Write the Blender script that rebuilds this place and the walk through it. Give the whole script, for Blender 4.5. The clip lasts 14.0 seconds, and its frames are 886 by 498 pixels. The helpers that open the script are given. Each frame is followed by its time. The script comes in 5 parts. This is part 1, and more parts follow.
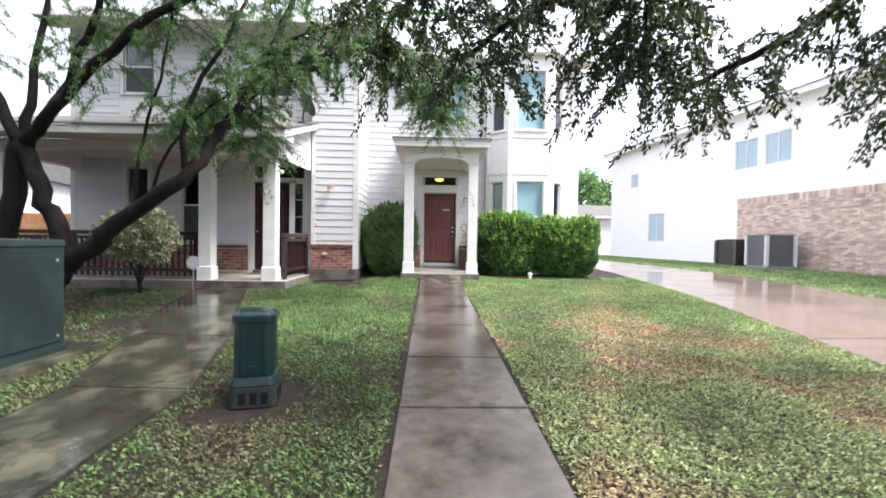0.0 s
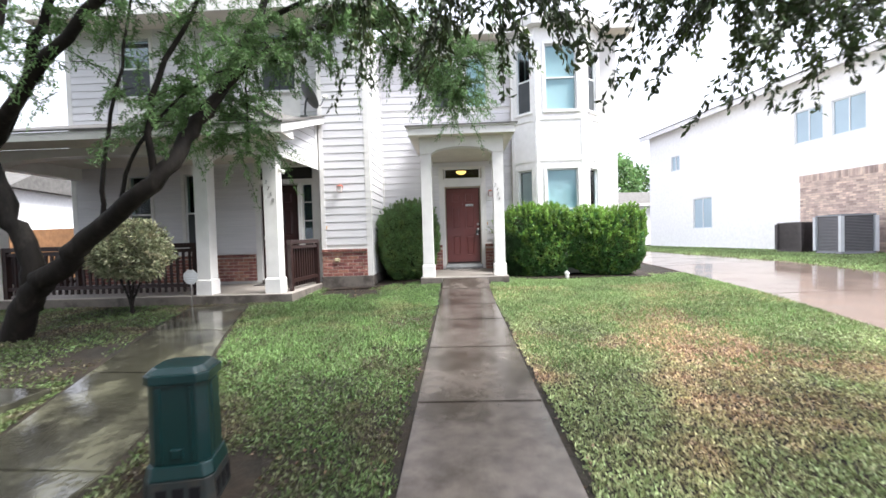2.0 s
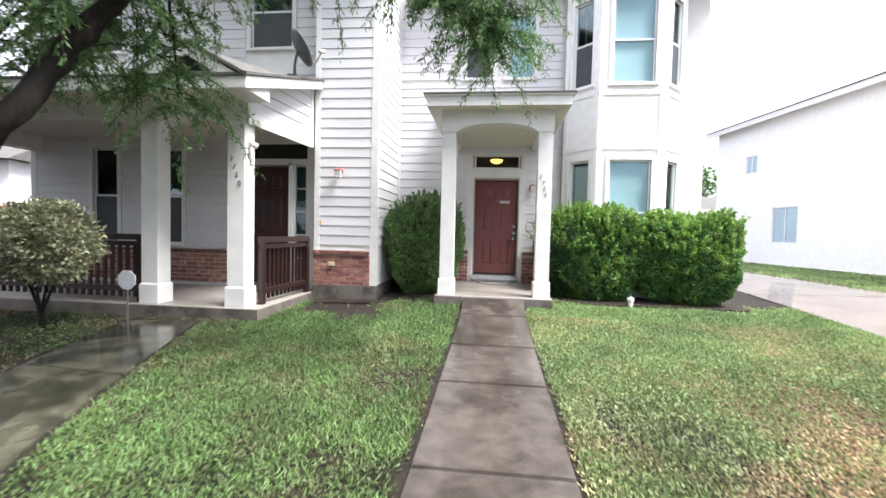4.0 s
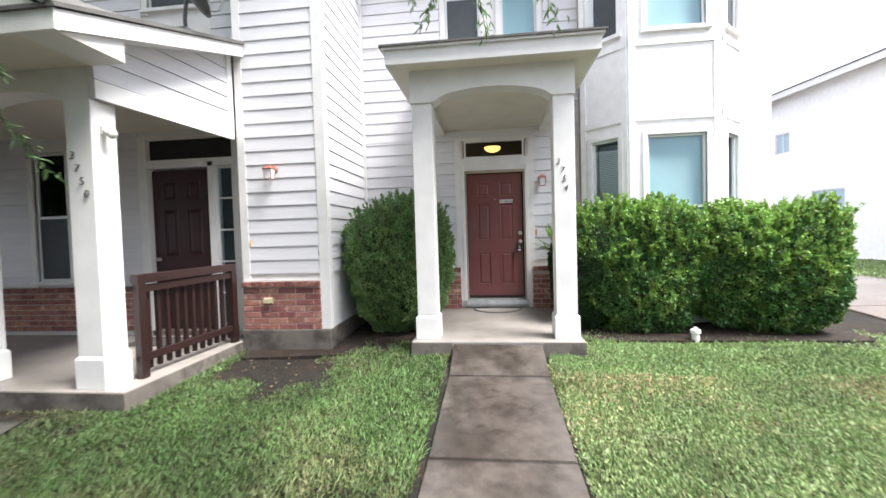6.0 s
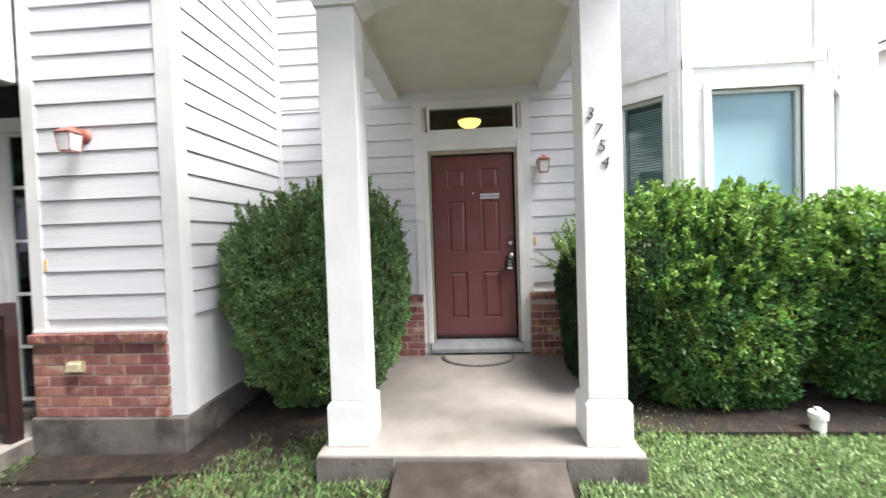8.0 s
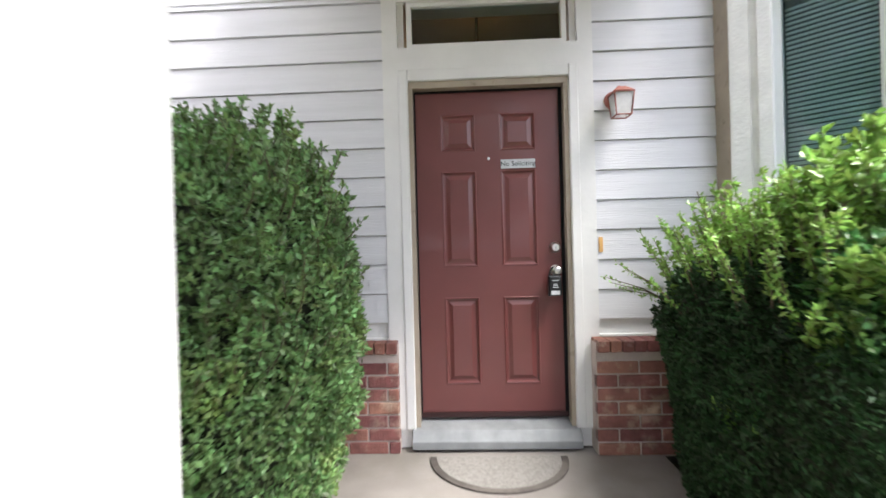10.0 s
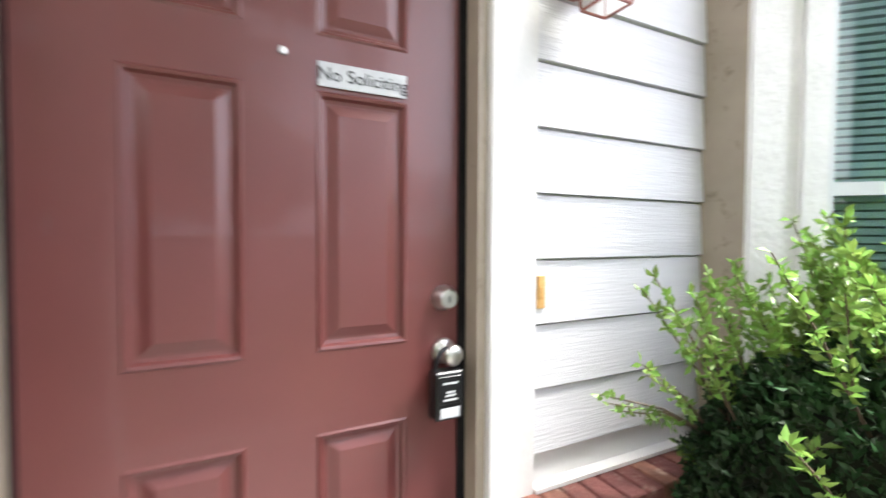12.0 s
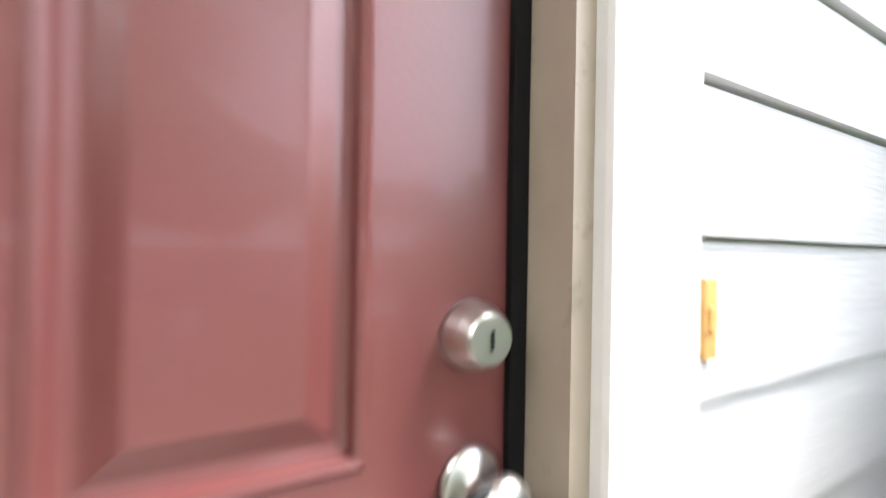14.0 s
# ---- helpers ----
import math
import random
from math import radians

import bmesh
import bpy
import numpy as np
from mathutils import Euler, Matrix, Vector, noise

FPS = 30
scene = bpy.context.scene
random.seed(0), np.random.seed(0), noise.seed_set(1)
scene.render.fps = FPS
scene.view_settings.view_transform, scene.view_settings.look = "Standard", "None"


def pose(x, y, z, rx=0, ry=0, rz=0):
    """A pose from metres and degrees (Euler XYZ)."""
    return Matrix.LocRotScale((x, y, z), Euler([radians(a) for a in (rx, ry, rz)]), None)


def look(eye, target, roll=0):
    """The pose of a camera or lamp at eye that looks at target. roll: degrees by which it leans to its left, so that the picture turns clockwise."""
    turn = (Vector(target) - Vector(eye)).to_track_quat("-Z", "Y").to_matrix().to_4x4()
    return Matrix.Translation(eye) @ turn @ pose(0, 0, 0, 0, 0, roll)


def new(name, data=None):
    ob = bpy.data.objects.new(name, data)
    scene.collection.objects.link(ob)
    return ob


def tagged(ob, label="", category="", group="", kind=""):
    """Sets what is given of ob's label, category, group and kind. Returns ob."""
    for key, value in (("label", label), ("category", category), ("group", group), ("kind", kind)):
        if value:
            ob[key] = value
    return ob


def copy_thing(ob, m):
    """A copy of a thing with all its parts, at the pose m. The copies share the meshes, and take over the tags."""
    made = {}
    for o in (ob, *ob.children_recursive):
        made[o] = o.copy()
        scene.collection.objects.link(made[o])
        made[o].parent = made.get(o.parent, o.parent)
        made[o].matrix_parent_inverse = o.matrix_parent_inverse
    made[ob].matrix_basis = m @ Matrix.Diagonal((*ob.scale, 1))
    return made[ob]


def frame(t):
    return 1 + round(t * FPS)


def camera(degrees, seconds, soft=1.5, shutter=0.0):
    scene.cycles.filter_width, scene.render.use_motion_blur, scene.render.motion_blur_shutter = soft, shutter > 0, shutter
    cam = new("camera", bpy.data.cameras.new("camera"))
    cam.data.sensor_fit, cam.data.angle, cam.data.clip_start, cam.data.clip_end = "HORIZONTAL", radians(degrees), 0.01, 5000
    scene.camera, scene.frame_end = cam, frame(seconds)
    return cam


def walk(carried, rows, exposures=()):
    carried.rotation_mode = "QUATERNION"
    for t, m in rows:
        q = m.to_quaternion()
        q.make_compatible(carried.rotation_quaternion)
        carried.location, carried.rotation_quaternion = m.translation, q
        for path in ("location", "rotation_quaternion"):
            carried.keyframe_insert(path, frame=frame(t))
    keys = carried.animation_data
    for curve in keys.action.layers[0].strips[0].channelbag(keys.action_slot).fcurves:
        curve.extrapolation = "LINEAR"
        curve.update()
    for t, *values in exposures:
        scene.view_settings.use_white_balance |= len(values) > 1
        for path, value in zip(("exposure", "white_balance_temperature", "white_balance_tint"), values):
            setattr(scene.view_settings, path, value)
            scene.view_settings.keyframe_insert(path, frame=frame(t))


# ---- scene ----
SKY, SUN = 0.088, 3.6
EXPOSURES = [(0.0, 1.85), (2.5, 1.9), (5.0, 1.9), (7.5, 1.95), (10.0, 2.55), (11.0, 3.0), (12.0, 3.25), (13.0, 3.1), (13.5, 3.2), (14.0, 3.7)]
cam = camera(91.4, 14.0, shutter=0.5)
PATH = [
    (0, (-0.066, -0.068, 1.398), (-0.003, 1.93, 1.358), 0.9),
    (0.5, (-0.104, -0.006, 1.41), (-0.105, 1.994, 1.38), -3.1),
    (1, (-0.04, 0.236, 1.411), (-0.081, 2.235, 1.363), -0.4),
    (1.5, (0.049, 0.594, 1.44), (-0.011, 2.591, 1.339), -0.1),
    (2, (0.086, 1.111, 1.469), (0.014, 3.109, 1.413), -1.7),
    (2.5, (0.183, 1.711, 1.523), (0.038, 3.704, 1.445), 0.5),
    (5, (0.182, 4.601, 1.73), (-0.063, 6.584, 1.653), 1.1),
    (5.5, (0.194, 5.177, 1.782), (-0.027, 7.164, 1.713), 0.5),
    (6, (0.201, 5.801, 1.812), (-0.033, 7.786, 1.742), -1.7),
    (6.5, (0.184, 6.393, 1.833), (-0.06, 8.378, 1.8), 1.8),
    (7, (0.177, 6.984, 1.83), (-0.114, 8.962, 1.808), 1.3),
    (7.5, (0.243, 7.576, 1.887), (0.069, 9.568, 1.829), -1.5),
    (10, (0.043, 10.288, 1.799), (-0.035, 12.286, 1.798), -1.5),
    (10.5, (0.07, 10.767, 1.876), (0.085, 12.767, 1.897), -0.2),
    (11, (0.038, 11.223, 1.907), (0.3, 13.206, 1.941), -3.1),
    (11.5, (0.052, 11.659, 1.983), (0.521, 13.601, 1.89), -1.1),
    (12, (0.129, 11.986, 1.952), (1.015, 13.778, 1.891), 0.3),
    (12.5, (0.177, 12.231, 1.884), (1.518, 13.715, 1.891), -3.4),
    (13, (0.198, 12.372, 1.791), (1.482, 13.895, 1.61), -1.3),
    (13.5, (0.211, 12.449, 1.813), (1.26, 14.136, 1.581), -2.9),
    (14, (0.403, 12.648, 1.87), (1.379, 14.394, 1.878), 1.0),
]
walk(cam, [(t, look(eye, target, roll)) for t, eye, target, roll in PATH], exposures=EXPOSURES)

# ---- world and light ----
world = bpy.data.worlds.new("overcast_sky")
scene.world = world
world.use_nodes = True
wn, wl = world.node_tree.nodes, world.node_tree.links
sky = wn.new("ShaderNodeTexSky")
sky.sky_type, sky.sun_disc = "NISHITA", False
sky.sun_elevation, sky.sun_rotation = radians(60), radians(106)
sky.air_density, sky.dust_density, sky.ozone_density = 1.0, 4.0, 1.0
grey = wn.new("ShaderNodeHueSaturation")
grey.inputs["Saturation"].default_value = 0.12
wl.new(sky.outputs[0], grey.inputs["Color"])
cloud = wn.new("ShaderNodeMix")
cloud.data_type = "RGBA"
cloud.inputs["Factor"].default_value, cloud.inputs["B"].default_value = 0.8, (6.8, 7.15, 8.5, 1)
wl.new(grey.outputs[0], cloud.inputs["A"])
wl.new(cloud.outputs["Result"], wn["Background"].inputs["Color"])
wn["Background"].inputs["Strength"].default_value = SKY
sun_data = bpy.data.lights.new("sun", "SUN")
sun_data.energy, sun_data.angle, sun_data.color = SUN, radians(28), (1.0, 0.985, 0.96)
sun = new("sun", sun_data)
sun.matrix_world = look((17, 1, 30), (0, 6, 0))


# ---- materials ----
def mat(name, color, rough=0.6, metal=0.0, vary=0.15, size=6.0, bump=0.0, bump_size=60.0, island=0.0, object_rand=0.0,
        second=None, second_size=1.5, second_mix=0.5, wet=0.0, coat=0.0, spec=0.5, stretch=(1, 1, 1), translucent=0.0):
    m = bpy.data.materials.new(name)
    m.use_nodes = True
    n, l = m.node_tree.nodes, m.node_tree.links
    b = n["Principled BSDF"]
    b.inputs["Roughness"].default_value, b.inputs["Metallic"].default_value = rough, metal
    b.inputs["Coat Weight"].default_value = coat
    b.inputs["Specular IOR Level"].default_value = spec
    tc, mp = n.new("ShaderNodeTexCoord"), n.new("ShaderNodeMapping")
    mp.inputs["Scale"].default_value = stretch
    geo = n.new("ShaderNodeNewGeometry")
    l.new(geo.outputs["Position"], mp.inputs["Vector"])
    t1 = n.new("ShaderNodeTexNoise")
    t1.inputs["Scale"].default_value, t1.inputs["Detail"].default_value = size, 6
    l.new(mp.outputs[0], t1.inputs["Vector"])
    val = n.new("ShaderNodeMapRange")
    val.inputs["From Min"].default_value, val.inputs["From Max"].default_value = 0.3, 0.7
    val.inputs["To Min"].default_value, val.inputs["To Max"].default_value = 1 - vary, 1 + vary
    l.new(t1.outputs[0], val.inputs["Value"])
    hsv = n.new("ShaderNodeHueSaturation")
    l.new(val.outputs[0], hsv.inputs["Value"])
    hsv.inputs["Color"].default_value = (*color, 1)
    if second:
        t2 = n.new("ShaderNodeTexNoise")
        t2.inputs["Scale"].default_value, t2.inputs["Detail"].default_value, t2.inputs["Roughness"].default_value = second_size, 8, 0.65
        l.new(mp.outputs[0], t2.inputs["Vector"])
        r2 = n.new("ShaderNodeMapRange")
        r2.inputs["From Min"].default_value, r2.inputs["From Max"].default_value = 0.62 - 0.3 * second_mix, 0.74 - 0.3 * second_mix
        l.new(t2.outputs[0], r2.inputs["Value"])
        mx = n.new("ShaderNodeMix")
        mx.data_type = "RGBA"
        mx.inputs["A"].default_value, mx.inputs["B"].default_value = (*color, 1), (*second, 1)
        l.new(r2.outputs[0], mx.inputs["Factor"])
        l.new(mx.outputs["Result"], hsv.inputs["Color"])
    last = hsv
    if island or object_rand:
        h2 = n.new("ShaderNodeHueSaturation")
        src = geo.outputs["Random Per Island"] if island else n.new("ShaderNodeObjectInfo").outputs["Random"]
        a = island or object_rand
        for key, lo, hi in (("Value", 1 - a, 1 + a), ("Hue", 0.5 - 0.05 * a, 0.5 + 0.05 * a)):
            r = n.new("ShaderNodeMapRange")
            r.inputs["To Min"].default_value, r.inputs["To Max"].default_value = lo, hi
            l.new(src, r.inputs["Value"])
            l.new(r.outputs[0], h2.inputs[key])
        l.new(hsv.outputs[0], h2.inputs["Color"])
        last = h2
    l.new(last.outputs[0], b.inputs["Base Color"])
    if wet:
        t3 = n.new("ShaderNodeTexNoise")
        t3.inputs["Scale"].default_value, t3.inputs["Detail"].default_value = 1.6, 5
        l.new(mp.outputs[0], t3.inputs["Vector"])
        r3 = n.new("ShaderNodeMapRange")
        r3.inputs["From Min"].default_value, r3.inputs["From Max"].default_value = 0.38, 0.62
        r3.inputs["To Min"].default_value, r3.inputs["To Max"].default_value = wet, rough
        l.new(t3.outputs[0], r3.inputs["Value"])
        l.new(r3.outputs[0], b.inputs["Roughness"])
    if bump:
        t4 = n.new("ShaderNodeTexNoise")
        t4.inputs["Scale"].default_value, t4.inputs["Detail"].default_value = bump_size, 5
        l.new(mp.outputs[0], t4.inputs["Vector"])
        bp = n.new("ShaderNodeBump")
        bp.inputs["Strength"].default_value, bp.inputs["Distance"].default_value = bump, 0.01
        l.new(t4.outputs[0], bp.inputs["Height"])
        l.new(bp.outputs[0], b.inputs["Normal"])
    if translucent:
        tr, ad = n.new("ShaderNodeBsdfTranslucent"), n.new("ShaderNodeMixShader")
        l.new(last.outputs[0], tr.inputs["Color"])
        ad.inputs[0].default_value = translucent
        l.new(b.outputs[0], ad.inputs[1])
        l.new(tr.outputs[0], ad.inputs[2])
        l.new(ad.outputs[0], n["Material Output"].inputs["Surface"])
    return m


def glass_mat(name, tint, gloss=1.0):
    m = bpy.data.materials.new(name)
    m.use_nodes = True
    n, l = m.node_tree.nodes, m.node_tree.links
    tr, gl, mx, fr = n.new("ShaderNodeBsdfTransparent"), n.new("ShaderNodeBsdfGlossy"), n.new("ShaderNodeMixShader"), n.new("ShaderNodeFresnel")
    tr.inputs[0].default_value, gl.inputs["Roughness"].default_value, fr.inputs[0].default_value = (*tint, 1), 0.02, 1.45
    l.new(fr.outputs[0], mx.inputs[0])
    l.new(tr.outputs[0], mx.inputs[1])
    l.new(gl.outputs[0], mx.inputs[2])
    l.new(mx.outputs[0], n["Material Output"].inputs["Surface"])
    return m


def glow_mat(name, color, strength):
    m = bpy.data.materials.new(name)
    m.use_nodes = True
    b = m.node_tree.nodes["Principled BSDF"]
    b.inputs["Base Color"].default_value = (*color, 1)
    b.inputs["Emission Color"].default_value = (*color, 1)
    b.inputs["Emission Strength"].default_value = strength
    return m


M_SIDING = mat("white_siding", (0.63, 0.62, 0.64), 0.55, vary=0.05, size=3, bump=0.25, bump_size=18, stretch=(0.5, 0.5, 9), object_rand=0.03)
M_TRIM = mat("white_trim", (0.70, 0.685, 0.67), 0.5, vary=0.06, size=4, bump=0.12, bump_size=30)
M_STUCCO = mat("white_stucco_trim", (0.86, 0.85, 0.84), 0.75, vary=0.05, size=8, bump=0.5, bump_size=45)
M_SOFFIT = mat("cream_soffit", (0.66, 0.61, 0.54), 0.7, vary=0.05, size=4, bump=0.08, bump_size=40)
M_DOOR = mat("oxblood_door_paint", (0.145, 0.042, 0.039), 0.36, vary=0.06, size=5, bump=0.03, bump_size=120, coat=0.15)
M_DOOR2 = mat("dark_red_door_paint", (0.030, 0.008, 0.008), 0.35, vary=0.08, size=5)
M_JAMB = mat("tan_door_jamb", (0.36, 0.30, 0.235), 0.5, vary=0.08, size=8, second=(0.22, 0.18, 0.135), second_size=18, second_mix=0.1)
M_BRICK = mat("red_brick", (0.26, 0.105, 0.085), 0.8, vary=0.3, size=14, bump=0.5, bump_size=90, object_rand=0.3, second=(0.42, 0.27, 0.21), second_size=9, second_mix=0.3)
M_CAP = mat("brick_cap", (0.185, 0.068, 0.054), 0.7, vary=0.35, size=14, bump=0.5, bump_size=80, object_rand=0.3, second=(0.36, 0.25, 0.21), second_size=12, second_mix=0.22)
M_MORTAR = mat("grey_mortar", (0.50, 0.42, 0.38), 0.9, vary=0.15, size=12, bump=0.4, bump_size=120)
M_BRICK2 = mat("tan_brick", (0.60, 0.47, 0.41), 0.85, vary=0.2, size=4, island=0.3)
M_CONC = mat("wet_concrete", (0.078, 0.066, 0.058), 0.17, vary=0.24, size=7, bump=0.14, bump_size=70, wet=0.03, second=(0.040, 0.033, 0.028), second_size=1.1, second_mix=0.45)
M_CONC2 = mat("algae_stained_wet_concrete", (0.026, 0.025, 0.019), 0.17, vary=0.35, size=5, bump=0.22, bump_size=24, wet=0.03, second=(0.075, 0.073, 0.052), second_size=2.6, second_mix=0.45, stretch=(1, 0.7, 1))
M_PORCH = mat("porch_slab_concrete", (0.25, 0.225, 0.205), 0.45, vary=0.12, size=5, bump=0.1, bump_size=60, second=(0.22, 0.20, 0.175), second_size=1.5, second_mix=0.4)
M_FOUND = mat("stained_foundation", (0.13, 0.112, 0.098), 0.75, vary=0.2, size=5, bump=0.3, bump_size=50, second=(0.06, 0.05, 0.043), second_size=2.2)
M_DRIVE = mat("wet_driveway", (0.160, 0.122, 0.104), 0.16, vary=0.12, size=3, bump=0.05, bump_size=40, wet=0.03, second=(0.120, 0.090, 0.075), second_size=0.5, second_mix=0.5)
M_SOIL = mat("lawn_soil", (0.012, 0.010, 0.007), 0.9, spec=0.3, vary=0.45, size=9, bump=1.0, bump_size=45, second=(0.020, 0.014, 0.009), second_size=0.9, second_mix=0.55)
M_BED = mat("mulch_soil", (0.018, 0.013, 0.010), 0.85, spec=0.3, vary=0.4, size=20, bump=0.9, bump_size=60, second=(0.034, 0.022, 0.015), second_size=6)
# left lawn: green lowered so the tree shade is in the colour
M_GRASS = mat("shade_darkened_ground_cover", (0.088, 0.128, 0.042), 0.55, vary=0.45, size=1.4, island=0.65, second=(0.115, 0.092, 0.056), second_size=0.9, second_mix=0.42, translucent=0.25)
# right lawn: dry patches, and raised in value for the stronger light there
M_GRASS2 = mat("dry_lightened_ground_cover", (0.280, 0.325, 0.150), 0.6, vary=0.4, size=1.2, island=0.6, second=(0.420, 0.285, 0.185), second_size=0.55, second_mix=0.50, translucent=0.25)
M_BLADE = mat("green_grass_blades", (0.158, 0.252, 0.084), 0.5, vary=0.45, size=1.1, island=0.5, second=(0.27, 0.27, 0.13), second_size=0.8, second_mix=0.30, translucent=0.3)
# green raised so the overbright light is part of the colour
M_STRIP = mat("light_boosted_grass", (0.27, 0.36, 0.15), 0.55, vary=0.3, size=1.2, island=0.4, translucent=0.3)
M_LITTER = mat("rain_soaked_leaf_litter", (0.085, 0.048, 0.028), 0.6, vary=0.4, size=15, island=0.5)
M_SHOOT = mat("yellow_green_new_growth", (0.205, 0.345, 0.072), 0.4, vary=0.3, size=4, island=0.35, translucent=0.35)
# leaf green darkened to carry the shade beside the porch
M_LEAFD = mat("shade_darkened_leaves", (0.024, 0.053, 0.018), 0.5, spec=0.25, vary=0.4, size=7, island=0.5, translucent=0.08)
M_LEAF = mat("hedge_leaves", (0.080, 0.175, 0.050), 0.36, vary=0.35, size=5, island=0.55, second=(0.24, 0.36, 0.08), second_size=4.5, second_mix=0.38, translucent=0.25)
M_LEAF2 = mat("shrub_leaves", (0.165, 0.275, 0.100), 0.45, vary=0.35, size=6, island=0.5, second=(0.21, 0.30, 0.09), second_size=5, second_mix=0.35, translucent=0.2)
M_OAK = mat("oak_leaves", (0.040, 0.062, 0.022), 0.4, vary=0.3, size=1.5, island=0.45, second=(0.085, 0.12, 0.03), second_size=0.9, second_mix=0.35, translucent=0.2)
M_FEATHER = mat("feathery_leaves", (0.135, 0.235, 0.085), 0.5, vary=0.25, size=1.2, island=0.35, translucent=0.5)
M_VARIEG = mat("variegated_leaves", (0.24, 0.26, 0.15), 0.5, vary=0.4, size=8, island=0.5, second=(0.50, 0.46, 0.30), second_size=7, second_mix=0.4, translucent=0.2)
M_BARK = mat("wet_dark_bark", (0.013, 0.010, 0.008), 0.75, spec=0.25, vary=0.4, size=9, bump=0.9, bump_size=26, stretch=(1, 1, 0.35), second=(0.036, 0.030, 0.024), second_size=3, second_mix=0.35)
M_CORE = mat("dark_bush_fill", (0.022, 0.026, 0.012), 0.9, vary=0.4, size=20)
M_TWIG = mat("twig_bark", (0.09, 0.065, 0.04), 0.8, vary=0.3, size=20)
M_RAIL = mat("dark_brown_rail_paint", (0.020, 0.008, 0.007), 0.45, vary=0.2, size=10, bump=0.1)
M_SHINGLE = mat("grey_shingles", (0.10, 0.095, 0.09), 0.85, vary=0.25, size=6, bump=0.5, bump_size=30)
M_GREEN = mat("green_enamel", (0.008, 0.016, 0.0155), 0.5, spec=0.35, vary=0.15, size=3, bump=0.05, second=(0.012, 0.022, 0.021), second_size=3)
M_TEAL = mat("dark_teal_plastic", (0.002, 0.016, 0.017), 0.30, vary=0.15, size=5, coat=0.2)
M_TEALB = mat("weathered_black_base", (0.009, 0.013, 0.013), 0.55, vary=0.3, size=9, second=(0.02, 0.018, 0.015), second_size=8)
M_STEEL = mat("satin_nickel", (0.66, 0.64, 0.62), 0.34, metal=1.0, vary=0.05)
M_BLACK = mat("black_plastic", (0.006, 0.006, 0.007), 0.38, vary=0.1, size=10)
M_LABEL = mat("white_label", (0.52, 0.53, 0.54), 0.5, vary=0.08, size=40)
M_INK = mat("black_ink", (0.005, 0.005, 0.006), 0.6, vary=0.0, spec=0.2)
M_IRON = mat("dark_numerals", (0.05, 0.04, 0.035), 0.4, metal=0.6, vary=0.1)
M_COPPER = mat("worn_copper_paint", (0.33, 0.105, 0.075), 0.5, vary=0.3, size=30, second=(0.20, 0.06, 0.05), second_size=30)
M_BRASS = mat("yellowed_bell_plastic", (0.62, 0.36, 0.13), 0.4, vary=0.15, size=40)
# near-black: the darkness of unlit rooms and openings is put into this colour
M_DARK = mat("unlit_dark_fill", (0.018, 0.017, 0.016), 0.8, vary=0.1)
M_ROOM = mat("beige_interior", (0.16, 0.12, 0.085), 0.8, vary=0.05)
M_BLIND = mat("white_blind", (0.82, 0.86, 0.86), 0.5, vary=0.04, size=5)
M_BLIND2 = mat("pale_roller_blind", (0.78, 0.88, 0.90), 0.6, vary=0.05, size=3)
M_SCREEN = mat("dark_insect_screen", (0.05, 0.058, 0.064), 0.6, vary=0.1, size=6)
M_ALU = mat("white_window_frame", (0.72, 0.74, 0.75), 0.4, vary=0.03)
# opaque pale blue: the reflected sky is put into the pane's colour
M_PANE = mat("painted_reflection_pane", (0.36, 0.47, 0.54), 0.12, vary=0.08, size=0.8)
M_SILL = mat("worn_aluminium_sill", (0.24, 0.245, 0.25), 0.45, vary=0.15, size=12)
M_AC = mat("grey_condenser_steel", (0.27, 0.28, 0.31), 0.5, vary=0.1, size=5)
M_AC2 = mat("dark_condenser_fins", (0.075, 0.065, 0.068), 0.6, vary=0.15, size=8)
M_ACP = mat("pale_corner_post", (0.62, 0.64, 0.68), 0.5, vary=0.05)
M_FENCE = mat("cedar_fence", (0.40, 0.20, 0.09), 0.8, vary=0.2, size=5)
M_PVC = mat("white_pvc", (0.78, 0.76, 0.72), 0.5, vary=0.08, size=20)
M_MAT = mat("grey_door_mat", (0.255, 0.235, 0.215), 0.95, vary=0.2, size=60, bump=0.6, bump_size=300)
M_MATD = mat("dark_door_mat", (0.05, 0.045, 0.042), 0.95, vary=0.2, size=60, bump=0.6, bump_size=300)
M_GLASS = glass_mat("window_glass", (0.80, 0.90, 0.92))
# white translucent pane: the brightness of clear glass is put into its colour
M_CLEAR = mat("whitened_lantern_pane", (0.80, 0.80, 0.80), 0.15, vary=0.05, size=40, translucent=0.55)
M_WEATHER = mat("mildewed_cream_plastic", (0.36, 0.31, 0.20), 0.6, vary=0.3, size=30)
M_DISH = mat("dark_grey_dish_enamel", (0.085, 0.09, 0.095), 0.45, vary=0.1, size=8)
M_WARM = glow_mat("warm_lamp_glass", (1.0, 0.50, 0.13), 0.9)


# ---- mesh helpers ----
def box(bm, x0, x1, y0, y1, z0, z1, taper=0.0):
    t = taper
    v = [bm.verts.new(c) for c in ((x0, y0, z0), (x1, y0, z0), (x1, y1, z0), (x0, y1, z0),
                                   (x0 + t, y0 + t, z1), (x1 - t, y0 + t, z1), (x1 - t, y1 - t, z1), (x0 + t, y1 - t, z1))]
    for f in ((3, 2, 1, 0), (4, 5, 6, 7), (0, 1, 5, 4), (1, 2, 6, 5), (2, 3, 7, 6), (3, 0, 4, 7)):
        bm.faces.new([v[i] for i in f])
    return v


